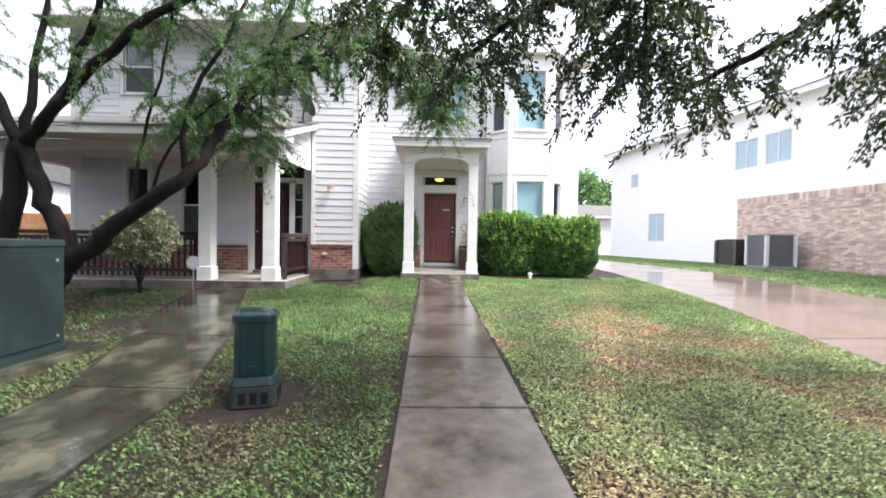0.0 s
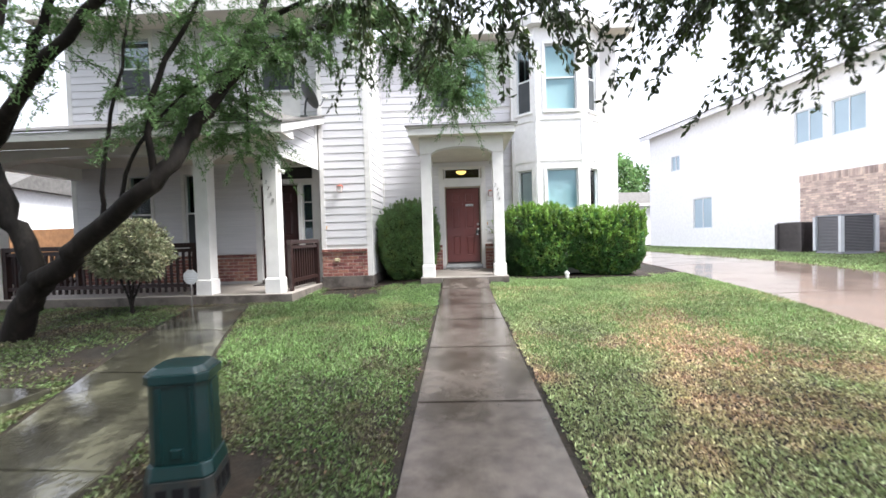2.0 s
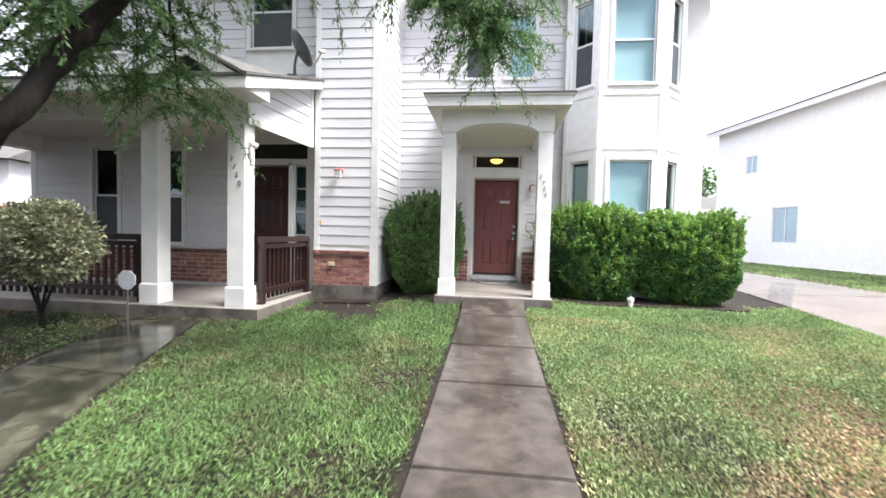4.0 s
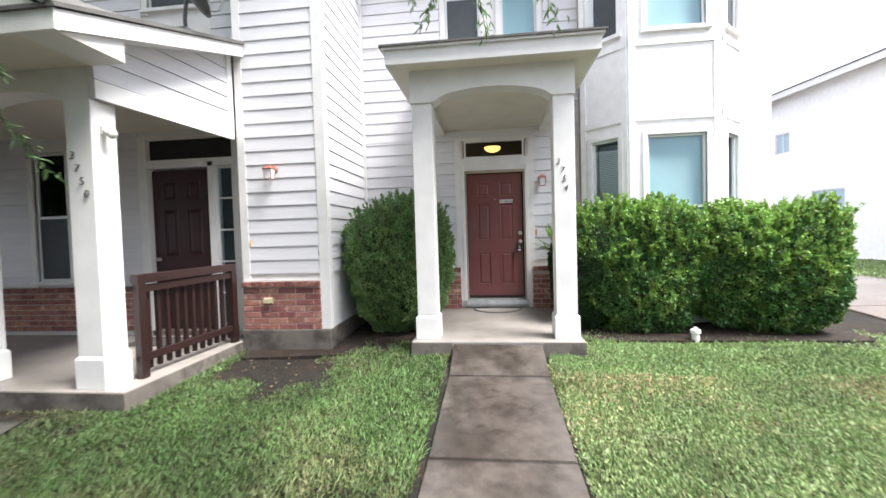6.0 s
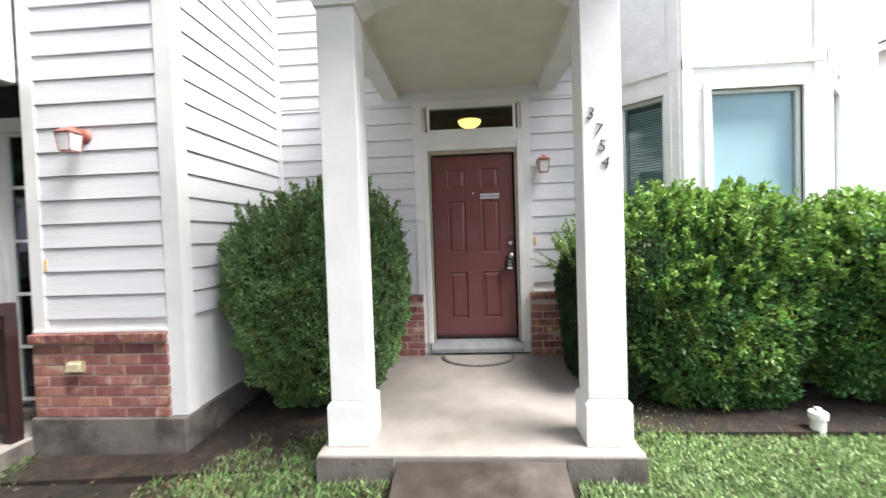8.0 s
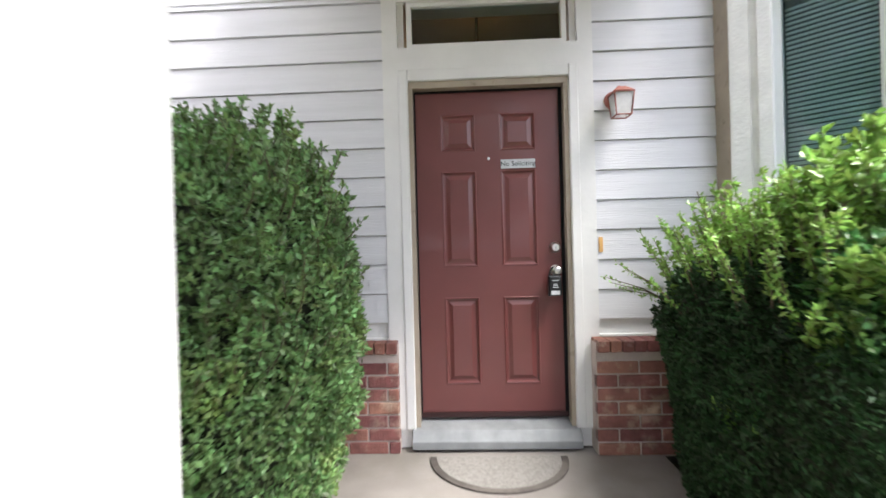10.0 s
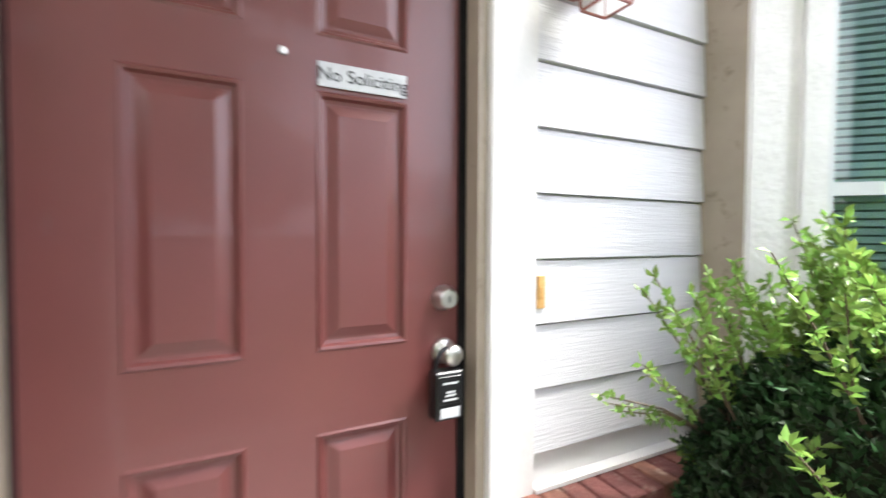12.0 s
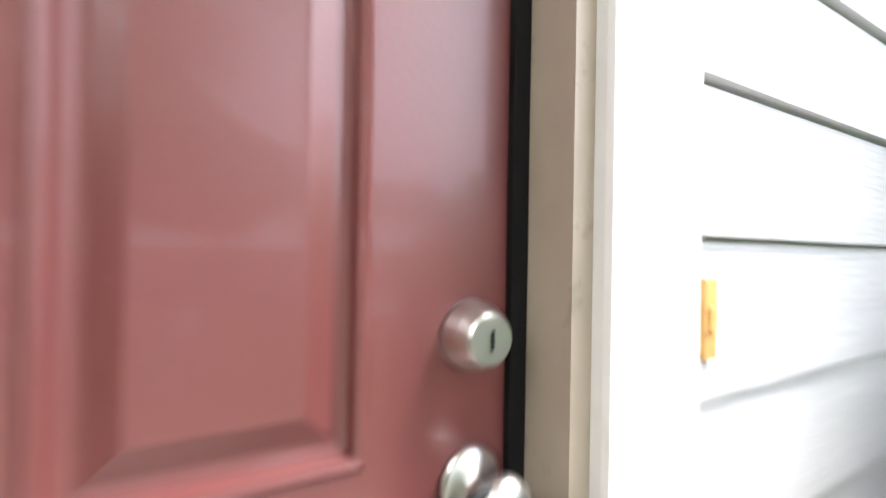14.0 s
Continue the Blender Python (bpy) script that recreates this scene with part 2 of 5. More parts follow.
def bevel(bm, w, seg=2):
    bmesh.ops.bevel(bm, geom=list(bm.edges), offset=w, segments=seg, affect="EDGES", profile=0.6)
    return bm


def boxes(*rows, bev=0.0, seg=2):
    bm = bmesh.new()
    for r in rows:
        box(bm, *r)
    return bevel(bm, bev, seg) if bev else bm


def prism(points, y0, y1):
    """A slab from an outline in x and z, between two y."""
    bm = bmesh.new()
    a = [bm.verts.new((x, y0, z)) for x, z in points]
    b = [bm.verts.new((x, y1, z)) for x, z in points]
    bm.faces.new(a)
    bm.faces.new(b[::-1])
    for i in range(len(a)):
        j = (i + 1) % len(a)
        bm.faces.new((a[j], a[i], b[i], b[j]))
    bmesh.ops.recalc_face_normals(bm, faces=bm.faces)
    return bm


def prism_x(points, x0, x1):
    """A slab from an outline in y and z, between two x."""
    bm = prism(points, 0, 1)
    for v in bm.verts:
        v.co = (x0 + (x1 - x0) * v.co.y, v.co.x, v.co.z)
    bmesh.ops.recalc_face_normals(bm, faces=bm.faces)
    return bm


def plan(points, z0, z1):
    """A slab from an outline in x and y, between two z."""
    bm = prism(points, 0, 1)
    for v in bm.verts:
        v.co = (v.co.x, v.co.z, z0 + (z1 - z0) * v.co.y)
    bmesh.ops.recalc_face_normals(bm, faces=bm.faces)
    return bm


def lathe(bm, profile, n=24, m=None):
    """A turned body: profile of (radius, height)."""
    rings = []
    for r, h in profile:
        rings.append([bm.verts.new((r * math.cos(2 * math.pi * i / n), r * math.sin(2 * math.pi * i / n), h)) for i in range(n)])
    for a, b in zip(rings, rings[1:]):
        for i in range(n):
            bm.faces.new((a[i], a[(i + 1) % n], b[(i + 1) % n], b[i]))
    bm.faces.new(rings[0][::-1])
    bm.faces.new(rings[-1])
    if m is not None:
        bmesh.ops.transform(bm, matrix=m, verts=[v for r in rings for v in r])
    return bm


def tube(bm, pts, radii, n=8):
    pts = [Vector(p) for p in pts]
    rings, ref = [], Vector((0.3, 0.9, 0.2)).normalized()
    for i, p in enumerate(pts):
        d = (pts[min(i + 1, len(pts) - 1)] - pts[max(i - 1, 0)]).normalized()
        u = d.cross(ref).normalized()
        w = d.cross(u)
        rings.append([bm.verts.new(p + radii[i] * (math.cos(6.2832 * k / n) * u + math.sin(6.2832 * k / n) * w)) for k in range(n)])
    for a, b in zip(rings, rings[1:]):
        for k in range(n):
            bm.faces.new((a[k], a[(k + 1) % n], b[(k + 1) % n], b[k]))
    bm.faces.new(rings[0][::-1])
    bm.faces.new(rings[-1])
    return bm


def mesh_of(bm, name, material, smooth=False):
    bmesh.ops.recalc_face_normals(bm, faces=bm.faces)
    me = bpy.data.meshes.new(name)
    bm.to_mesh(me)
    bm.free()
    me.materials.append(material)
    if smooth:
        for p in me.polygons:
            p.use_smooth = True
    return me


def part(name, bm, material, parent=None, label="", smooth=False):
    """One mesh object under a thing or a part, in the parent's own space."""
    ob = new(name, mesh_of(bm, name, material, smooth))
    ob.parent = parent
    if label:
        ob["label"] = label
    return ob


def thing(name, label, category, group="", at=(0, 0, 0), turn=0.0, kind=""):
    ob = new(name)
    ob.empty_display_size = 0.1
    ob.matrix_world = pose(*at, 0, 0, turn)
    return tagged(ob, label, category, group, kind)


def setting(name, bm, material, label="", category=""):
    return tagged(part(name, bm, material), label, category, kind="structure")


def shared(name, me, parent, loc, turn=0.0):
    ob = new(name, me)
    ob.parent = parent
    ob.matrix_local = pose(*loc, 0, 0, turn)
    return ob


def text(name, body, size, material, parent, m, depth=0.001, thin=0.0):
    cu = bpy.data.curves.new(name, "FONT")
    cu.body, cu.size, cu.extrude, cu.align_x, cu.align_y = body, size, depth, "CENTER", "CENTER"
    cu.offset = -thin
    cu.materials.append(material)
    tmp = new(name + "_tmp", cu)
    dg = bpy.context.evaluated_depsgraph_get()
    me = bpy.data.meshes.new_from_object(tmp.evaluated_get(dg))
    bpy.data.objects.remove(tmp)
    ob = new(name, me)
    ob.parent = parent
    ob.matrix_local = m
    return ob


def wall_grid(xs, zs, y0, y1, holes):
    """A wall with thickness and openings that go through it; only outer faces are made."""
    xs = sorted(set(xs) | {h[0] for h in holes} | {h[1] for h in holes})
    zs = sorted(set(zs) | {h[2] for h in holes} | {h[3] for h in holes})
    nx, nz = len(xs) - 1, len(zs) - 1

    def solid(i, k):
        if not (0 <= i < nx and 0 <= k < nz):
            return False
        x, z = (xs[i] + xs[i + 1]) / 2, (zs[k] + zs[k + 1]) / 2
        return not any(a < x < b and c < z < d for a, b, c, d in holes)
    bm = bmesh.new()

    def quad(*c):
        bm.faces.new([bm.verts.new(p) for p in c])
    for i in range(nx):
        for k in range(nz):
            if not solid(i, k):
                continue
            a, b, c, d = xs[i], xs[i + 1], zs[k], zs[k + 1]
            quad((a, y0, c), (b, y0, c), (b, y0, d), (a, y0, d))
            quad((b, y1, c), (a, y1, c), (a, y1, d), (b, y1, d))
            if not solid(i - 1, k):
                quad((a, y1, c), (a, y0, c), (a, y0, d), (a, y1, d))
            if not solid(i + 1, k):
                quad((b, y0, c), (b, y1, c), (b, y1, d), (b, y0, d))
            if not solid(i, k - 1):
                quad((a, y1, c), (b, y1, c), (b, y0, c), (a, y0, c))
            if not solid(i, k + 1):
                quad((a, y0, d), (b, y0, d), (b, y1, d), (a, y1, d))
    bmesh.ops.remove_doubles(bm, verts=bm.verts, dist=0.0001)
    return bm


# ---- ground ----
def ground_z(x, y):
    rise = min(max((y - 9.2) / 1.5, 0), 1)
    return 0.016 + 0.0313 * min(max(y, -10), 13.5) + 0.014 * min(max(x - 0.8, 0), 8) + 0.10 * rise * rise * (3 - 2 * rise) * math.exp(-((x - 0.2) / 1.5) ** 2)


def axis(lo, hi, step, far):
    out, v = [], lo
    while v < hi + 1e-6:
        out.append(round(v, 3))
        v += step
    for k in (2, 6, 15, 40, 120, 400, 1500):
        out = [lo - k] + out + [hi + k]
    return out


def ground_sheet():
    xs, ys = axis(-12, 15, 0.25, 0), axis(-6, 24, 0.25, 0)
    rng = np.random.default_rng(3)
    verts = [(x, y, ground_z(x, y) - 0.025 + (0.012 * noise.noise(Vector((x * 1.7, y * 1.7, 0))))) for y in ys for x in xs]
    w = len(xs)
    faces = [(j * w + i, j * w + i + 1, (j + 1) * w + i + 1, (j + 1) * w + i) for j in range(len(ys) - 1) for i in range(w - 1)]
    me = bpy.data.meshes.new("ground")
    me.from_pydata(verts, [], faces)
    me.materials.append(M_SOIL)
    for p in me.polygons:
        p.use_smooth = True
    return tagged(new("ground", me), "thin lawn of mixed grass and ground cover over brown soil", "lawn", kind="structure")


ground = ground_sheet()


def slab(name, outline, material, thick=0.12, lift=0.0, step=0.6, parent=None):
    """A paving slab that follows the slope of the ground: outline in x and y."""
    bm = plan(outline, 0, 1)
    for v in bm.verts:
        g = ground_z(v.co.x, v.co.y) + lift
        v.co.z = g if v.co.z > 0.5 else g - thick
    bmesh.ops.bevel(bm, geom=[e for e in bm.edges if all(v.co.z > ground_z(v.co.x, v.co.y) + lift - 0.01 for v in e.verts)], offset=0.008, segments=2, affect="EDGES")
    return part(name, bm, material, parent)


front_walk = thing("pavement_front_walk", "wet grey concrete front walk cut into slabs", "pavement", kind="structure")
JOINTS = (-1.6, -0.45, 0.75, 1.95, 3.22, 4.51, 6.03, 7.45, 8.66, 10.07, 10.69)
for y0, y1 in zip(JOINTS, JOINTS[1:]):
    slab("slab", [(-0.28, y0 + 0.009), (0.715, y0 + 0.009), (0.715, y1 - 0.009), (-0.28, y1 - 0.009)], M_CONC, parent=front_walk)

for v in [v for o in front_walk.children[-1:] for v in o.data.vertices]:
    v.co.z += 0.112 * max(0.0, (v.co.y - 10.1) / 0.6)

side_walk = thing("pavement_side_walk", "dark wet concrete side walk leading to the next porch", "pavement", kind="structure")
SIDE = [((-3.02, -1.8), (-2.03, -1.8)), ((-3.02, 0.4), (-2.03, 0.4)), ((-3.02, 1.9), (-2.04, 1.9)), ((-3.05, 3.62), (-2.06, 3.58)), ((-3.75, 5.4), (-2.52, 5.3)),
        ((-4.4, 7.2), (-3.22, 7.1)), ((-4.92, 8.95), (-3.92, 9.15))]
for (a, b), (c, d) in zip(SIDE, SIDE[1:]):
    slab("slab", [(a[0], a[1] + 0.005), (b[0], b[1] + 0.005), (d[0], d[1] - 0.005), (c[0], c[1] - 0.005)], M_CONC2, parent=side_walk)

driveway = thing("road_driveway", "wet tan concrete driveway shining with rain", "driveway", kind="structure")
DRIVE = [((3.9, -3.0), (9.4, -3.0)), ((4.25, 2.0), (9.2, 2.0)), ((4.75, 5.2), (9.1, 5.2)), ((5.3, 8.6), (9.05, 8.6)), ((5.55, 13.2), (9.0, 13.2)), ((5.9, 18.0), (8.8, 18.0)), ((6.3, 26.0), (8.6, 26.0))]
for (a, b), (c, d) in zip(DRIVE, DRIVE[1:]):
    slab("slab", [(a[0], a[1] + 0.005), (b[0], b[1] + 0.005), (d[0], d[1] - 0.005), (c[0], c[1] - 0.005)], M_DRIVE, parent=driveway)


# ---- walls ----
LAP = 0.179
LINE = 1.892


def lap_boards(parent, x0, x1, z0, z1, m):
    """Lap boards on a wall that runs along local x, facing local -y; m puts them in place."""
    k0, k1 = math.ceil((z0 - LINE) / LAP - 0.35), math.ceil((z1 - LINE) / LAP)
    cache = {}
    for k in range(k0, k1):
        lo, hi = max(z0, LINE + k * LAP), min(z1, LINE + (k + 1) * LAP - 0.007)
        if hi - lo < 0.02:
            continue
        h = round(hi - lo, 4)
        if h not in cache:
            bm = bmesh.new()
            v = box(bm, x0, x1, -0.024, 0.0, 0, h)
            v[4].co.y = v[5].co.y = -0.013
            cache[h] = mesh_of(bm, "siding_board", M_SIDING)
        ob = new("siding_board", cache[h])
        ob.parent = parent
        ob.matrix_local = m @ Matrix.Translation((0, 0, lo))


BRICK_L, BRICK_H, JOINT = 0.232, 0.068, 0.011


def brick_band(parent, x0, x1, z0, z1, m, cap=True, proud=0.05):
    """Running bond along local x facing -y with a rowlock cap; m puts it in place."""
    cache = {}

    def lay(name, w, h, d, material, x, y, z):
        key = (name, round(w, 3), round(h, 3))
        if key not in cache:
            cache[key] = mesh_of(bevel(boxes((0, w, 0, d, 0, h)), 0.004, 1), name, material)
        ob = new(name, cache[key])
        ob.parent = parent
        ob.matrix_local = m @ Matrix.Translation((x, y, z))
    bed = boxes((x0, x1, 0.007 - proud, 0.0, z0 - 0.01, z1 - 0.02))
    bmesh.ops.transform(bed, matrix=m, verts=bed.verts)
    part("mortar", bed, M_MORTAR, parent)
    z, row = z0, 0
    top = z1 - (0.075 if cap else 0.0)
    while z + BRICK_H < top + 0.01:
        x = x0 + JOINT / 2 - (0.121 if row % 2 else 0)
        while x < x1 - 0.02:
            a, b = max(x, x0), min(x + BRICK_L, x1)
            if b - a > 0.025:
                lay("brick", b - a, BRICK_H, 0.05, M_BRICK, a, -proud - 0.002 * random.random(), z)
            x += BRICK_L + JOINT
        z += BRICK_H + JOINT
        row += 1
    if cap:
        x, n = x0, max(1, round((x1 - x0) / 0.068))
        w = (x1 - x0) / n
        for i in range(n):
            lay("cap_brick", w - 0.006, 0.066, proud + 0.035, M_CAP, x0 + i * w + 0.003, -proud - 0.035, z1 - 0.068)


ID = Matrix.Identity(4)
WY = 12.945   # main wall face
NY = 11.52    # neighbour's wall face behind its porch
BY = 11.215   # block front face
BX0, BX1 = -3.12, -1.95
EAVE = 6.75

wall_main = setting("wall_main", wall_grid([BX1, 4.42], [0.2, EAVE], WY, WY + 0.22, [(-0.27, 0.74, 0.6, 3.33), (-0.5, 0.06, 4.95, 6.3), (0.40, 0.96, 4.95, 6.3)]), M_TRIM,
                    "white lap siding house wall with brick base", "wall")
for x0, x1, z0, z1 in ((BX1 + 0.05, -0.40, 1.27, 3.36), (0.865, 1.585, 1.27, 3.36), (BX1 + 0.05, 1.585, 3.36, 4.84), (BX1 + 0.05, -0.60, 4.84, 6.4), (1.06, 1.585, 4.84, 6.4),
                       (BX1 + 0.05, 1.585, 6.4, EAVE)):
    lap_boards(wall_main, x0, x1, z0, z1, Matrix.Translation((0, WY, 0)))
brick_band(wall_main, BX1 + 0.08, -0.345, 0.58, 1.25, Matrix.Translation((0, WY, 0)), proud=0.085)
brick_band(wall_main, 0.815, 1.58, 0.58, 1.25, Matrix.Translation((0, WY, 0)), proud=0.125)
for x0, x1, d in ((BX1 + 0.08, -0.41, 0.040), (0.872, 1.58, 0.040)):
    part("ledge_flashing", boxes((x0, x1, WY - d, WY - 0.001, 1.2505, 1.262)), M_TRIM, wall_main)
setting("wall_base", boxes((BX1 + 0.02, 4.42, WY - 0.03, WY, 0.2, 0.58)), M_FOUND, "stained concrete foundation edge", "foundation")

wall_block = setting("wall_block", boxes((BX0, BX1, BY, WY + 0.2, 0.25, EAVE)), M_TRIM, "projecting two-storey block of white lap siding", "wall")
lap_boards(wall_block, BX0 + 0.10, BX1 - 0.10, 1.27, EAVE, Matrix.Translation((0, BY, 0)))
lap_boards(wall_block, BY + 0.09, WY - 0.05, 1.27, EAVE, pose(BX1, 0, 0, 0, 0, 90))
brick_band(wall_block, BX0, BX1 - 0.10, 0.62, 1.25, Matrix.Translation((0, BY, 0)))
part("foundation", bevel(boxes((BX0 - 0.02, BX1 + 0.03, BY - 0.07, WY - 0.04, 0.2, 0.615)), 0.012), M_FOUND, wall_block, "stained concrete footing")
part("corner_board", boxes((BX1 - 0.105, BX1 + 0.024, BY - 0.028, BY + 0.10, 0.62, EAVE)), M_TRIM, wall_block)
part("corner_board", boxes((BX0 - 0.004, BX0 + 0.10, BY - 0.026, BY, 1.27, EAVE)), M_TRIM, wall_block)
part("inner_corner_board", boxes((BX1 - 0.001, BX1 + 0.055, WY - 0.055, WY + 0.01, 1.27, EAVE)), M_TRIM, wall_block)
part("sill_flashing", boxes((BX0, BX1 - 0.1, BY - 0.035, BY, 1.252, 1.272)), M_TRIM, wall_block)

wall_neighbour = setting("wall_neighbour", wall_grid([-9.4, BX0], [0.2, EAVE], NY, NY + 0.2,
                         [(-4.72, -3.40, 0.5, 3.28), (-8.0, -7.44, 1.27, 3.18), (-6.58, -6.02, 1.27, 3.18), (-4.58, -3.73, 5.1, 6.5), (-8.07, -7.3, 5.1, 6.5)]), M_TRIM,
                         "white lap siding wall of the neighbouring unit", "wall")
for x0, x1, z0, z1 in ((-9.3, -8.09, 1.2, 3.4), (-7.35, -6.67, 1.2, 3.4), (-5.93, -4.84, 1.2, 3.4), (-9.3, -8.17, 4.1, EAVE), (-7.2, -4.68, 4.1, EAVE), (-3.63, BX0, 4.1, EAVE)):
    lap_boards(wall_neighbour, x0, x1, z0, z1, Matrix.Translation((0, NY, 0)))
brick_band(wall_neighbour, -9.3, -4.86, 0.54, 1.18, Matrix.Translation((0, NY, 0)))
part("corner_board", boxes((-9.42, -9.3, NY - 0.025, NY + 0.1, 0.5, EAVE)), M_TRIM, wall_neighbour)
setting("wall_end", boxes((-9.4, -9.2, NY + 0.2, 20.0, 0.2, EAVE)), M_TRIM, "plain white end wall of the row", "wall")
setting("wall_back", boxes((-9.4, 4.42, 20.0, 20.2, 0.2, EAVE)), M_TRIM, "plain back wall of the row", "wall")
setting("wall_side", boxes((4.2, 4.42, WY + 0.22, 20.0, 0.2, EAVE)), M_STUCCO, "plain white side wall of the row", "wall")

# three-sided bay over both floors
BAY = [(1.585, WY), (1.585, 12.79), (2.13, 12.24), (3.37, 12.24), (3.92, 12.79), (3.92, WY)]


def bay_face(a, b, holes):
    """One face of the bay between two plan points, with its window openings."""
    d = math.dist(a, b)
    m = pose(a[0], a[1], 0, 0, 0, math.degrees(math.atan2(b[1] - a[1], b[0] - a[0])))
    bm = wall_grid([0, d], [0.2, EAVE - 0.05], 0, 0.14, holes)
    bmesh.ops.transform(bm, matrix=m, verts=bm.verts)
    return bm, m, d


bay = thing("wall_bay", "white two-storey bay with board trim", "bay window", kind="structure")
BAY_M = []
for a, b, lo in ((BAY[1], BAY[2], (0.20, 0.635)), (BAY[2], BAY[3], (0.25, 1.04)), (BAY[3], BAY[4], (0.14, 0.57))):
    bm, m, d = bay_face(a, b, [(lo[0], lo[1], 1.08, 3.12), (lo[0], lo[1], 4.58, 6.25)])
    part("bay_face", bm, M_STUCCO, bay)
    for z in (3.32, 4.36):
        t = boxes((0.01, d - 0.01, -0.022, 0, z, z + 0.09))
        bmesh.ops.transform(t, matrix=m, verts=t.verts)
        part("trim_band", t, M_STUCCO, bay)
    for x in (0.01, d - 0.10):
        t = boxes((x, x + 0.09, -0.018, 0, 1.0, 6.6))
        bmesh.ops.transform(t, matrix=m, verts=t.verts)
        part("trim_board", t, M_STUCCO, bay)
    BAY_M.append((m, lo))
# The left return takes the tan so its shaded side is in the colour.
part("return_board", boxes((1.585, 1.72, 12.79, WY, 0.6, EAVE - 0.05)), M_JAMB, bay, "return board coloured tan to stand in for its shade")
part("return_board", boxes((3.80, 3.92, 12.80, WY, 0.6, EAVE - 0.05)), M_TRIM, bay)
part("cornice", plan([(1.40, WY), (1.40, 12.7), (2.05, 12.03), (3.45, 12.03), (4.1, 12.7), (4.1, WY)], EAVE - 0.05, EAVE + 0.16), M_TRIM, bay)
part("bay_roof", plan([(1.40, WY), (1.40, 12.7), (2.05, 12.03), (3.45, 12.03), (4.1, 12.7), (4.1, WY)], EAVE + 0.16, EAVE + 0.2), M_SHINGLE, bay)

# main roofs
def eave_roof(name, x0, x1, y0, y1, z, rise):
    r = thing(name, "grey shingle roof with white eaves", "roof", kind="structure")
    part("shingles", prism_x([(y0, z + 0.18), (y1, z + rise), (y1, z + rise - 0.12), (y0, z + 0.10)], x0, x1), M_SHINGLE, r)
    part("fascia", boxes((x0, x1, y0 - 0.02, y0 + 0.02, z - 0.06, z + 0.175)), M_TRIM, r)
    part("soffit", boxes((x0, x1, y0 + 0.02, y0 + 0.75, z - 0.03, z)), M_SOFFIT, r)
    return r


eave_roof("roof_main", BX1 + 0.35, 4.8, WY - 0.45, 16.5, EAVE, 1.9)
eave_roof("roof_block", -9.8, BX1 + 0.35, BY - 0.45, 16.5, EAVE, 2.2)
setting("ceiling_main", boxes((-9.3, 4.3, WY + 0.3, 19.9, EAVE - 0.12, EAVE - 0.06)), M_SOFFIT)


def window(name, label, x0, x1, z0, z1, m, fill="screen", trim=0.08, slats=0, surround=M_TRIM):
    """A sash window in a wall along local x facing local -y: frame, sill, panes, meeting rail and what hangs behind it."""
    w = new(name)
    w.matrix_world = m
    tagged(w, label, "window", kind="structure")
    fr = boxes((x0, x0 + 0.035, 0.02, 0.10, z0, z1), (x1 - 0.035, x1, 0.02, 0.10, z0, z1), (x0 + 0.035, x1 - 0.035, 0.02, 0.10, z1 - 0.035, z1), (x0 + 0.035, x1 - 0.035, 0.02, 0.10, z0, z0 + 0.04))
    part("window_frame", fr, M_ALU, w)
    if trim:
        t = trim
        part("window_trim", boxes((x0 - t, x0, -0.03, 0.02, z0 - t, z1 + t), (x1, x1 + t, -0.03, 0.02, z0 - t, z1 + t), (x0, x1, -0.03, 0.02, z1, z1 + t)), surround, w)
        part("window_sill", bevel(boxes((x0 - t - 0.01, x1 + t + 0.01, -0.055, 0.02, z0 - 0.05, z0)), 0.006), surround, w)
    zm = (z0 + z1) / 2
    part("meeting_rail", boxes((x0 + 0.035, x1 - 0.035, 0.03, 0.085, zm - 0.02, zm + 0.02)), M_ALU, w)
    for a, b in ((z0 + 0.04, zm - 0.02), (zm + 0.02, z1 - 0.035)):
        p = part("pane", boxes((x0 + 0.035, x1 - 0.035, 0.050, 0.055, a, b)), M_GLASS, w)
        p.visible_shadow = False
    if fill == "screen":
        part("insect_screen", boxes((x0 + 0.035, x1 - 0.035, 0.034, 0.037, z0 + 0.04, zm - 0.02)), M_SCREEN, w)
    # shallow box coloured near-black in place of a room without light
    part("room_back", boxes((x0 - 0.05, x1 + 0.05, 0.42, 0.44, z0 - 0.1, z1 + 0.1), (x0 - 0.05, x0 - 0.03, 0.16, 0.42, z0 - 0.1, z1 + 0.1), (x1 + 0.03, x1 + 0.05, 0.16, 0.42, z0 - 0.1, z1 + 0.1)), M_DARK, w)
    if slats:
        n = int((z1 - z0 - 0.1) / slats)
        if n <= 90:
            bm = boxes((x0 + 0.04, x1 - 0.04, -0.011, 0.011, -0.001, 0.001))
            bmesh.ops.rotate(bm, verts=bm.verts, cent=(0, 0, 0), matrix=Matrix.Rotation(radians(58), 3, "X"))
            me = mesh_of(bm, "slat", M_BLIND)
            for i in range(n):
                shared("slat", me, w, (0, 0.115, z0 + 0.06 + i * slats))
        part("blind_back", boxes((x0 + 0.02, x1 - 0.02, 0.145, 0.150, z0 + 0.02, z1 - 0.02)), M_AC, w)
    elif fill == "blind":
        part("roller_blind", boxes((x0 + 0.005, x1 - 0.005, 0.085, 0.090, z0 + 0.01, z1 - 0.01)), M_BLIND2, w)
    return w


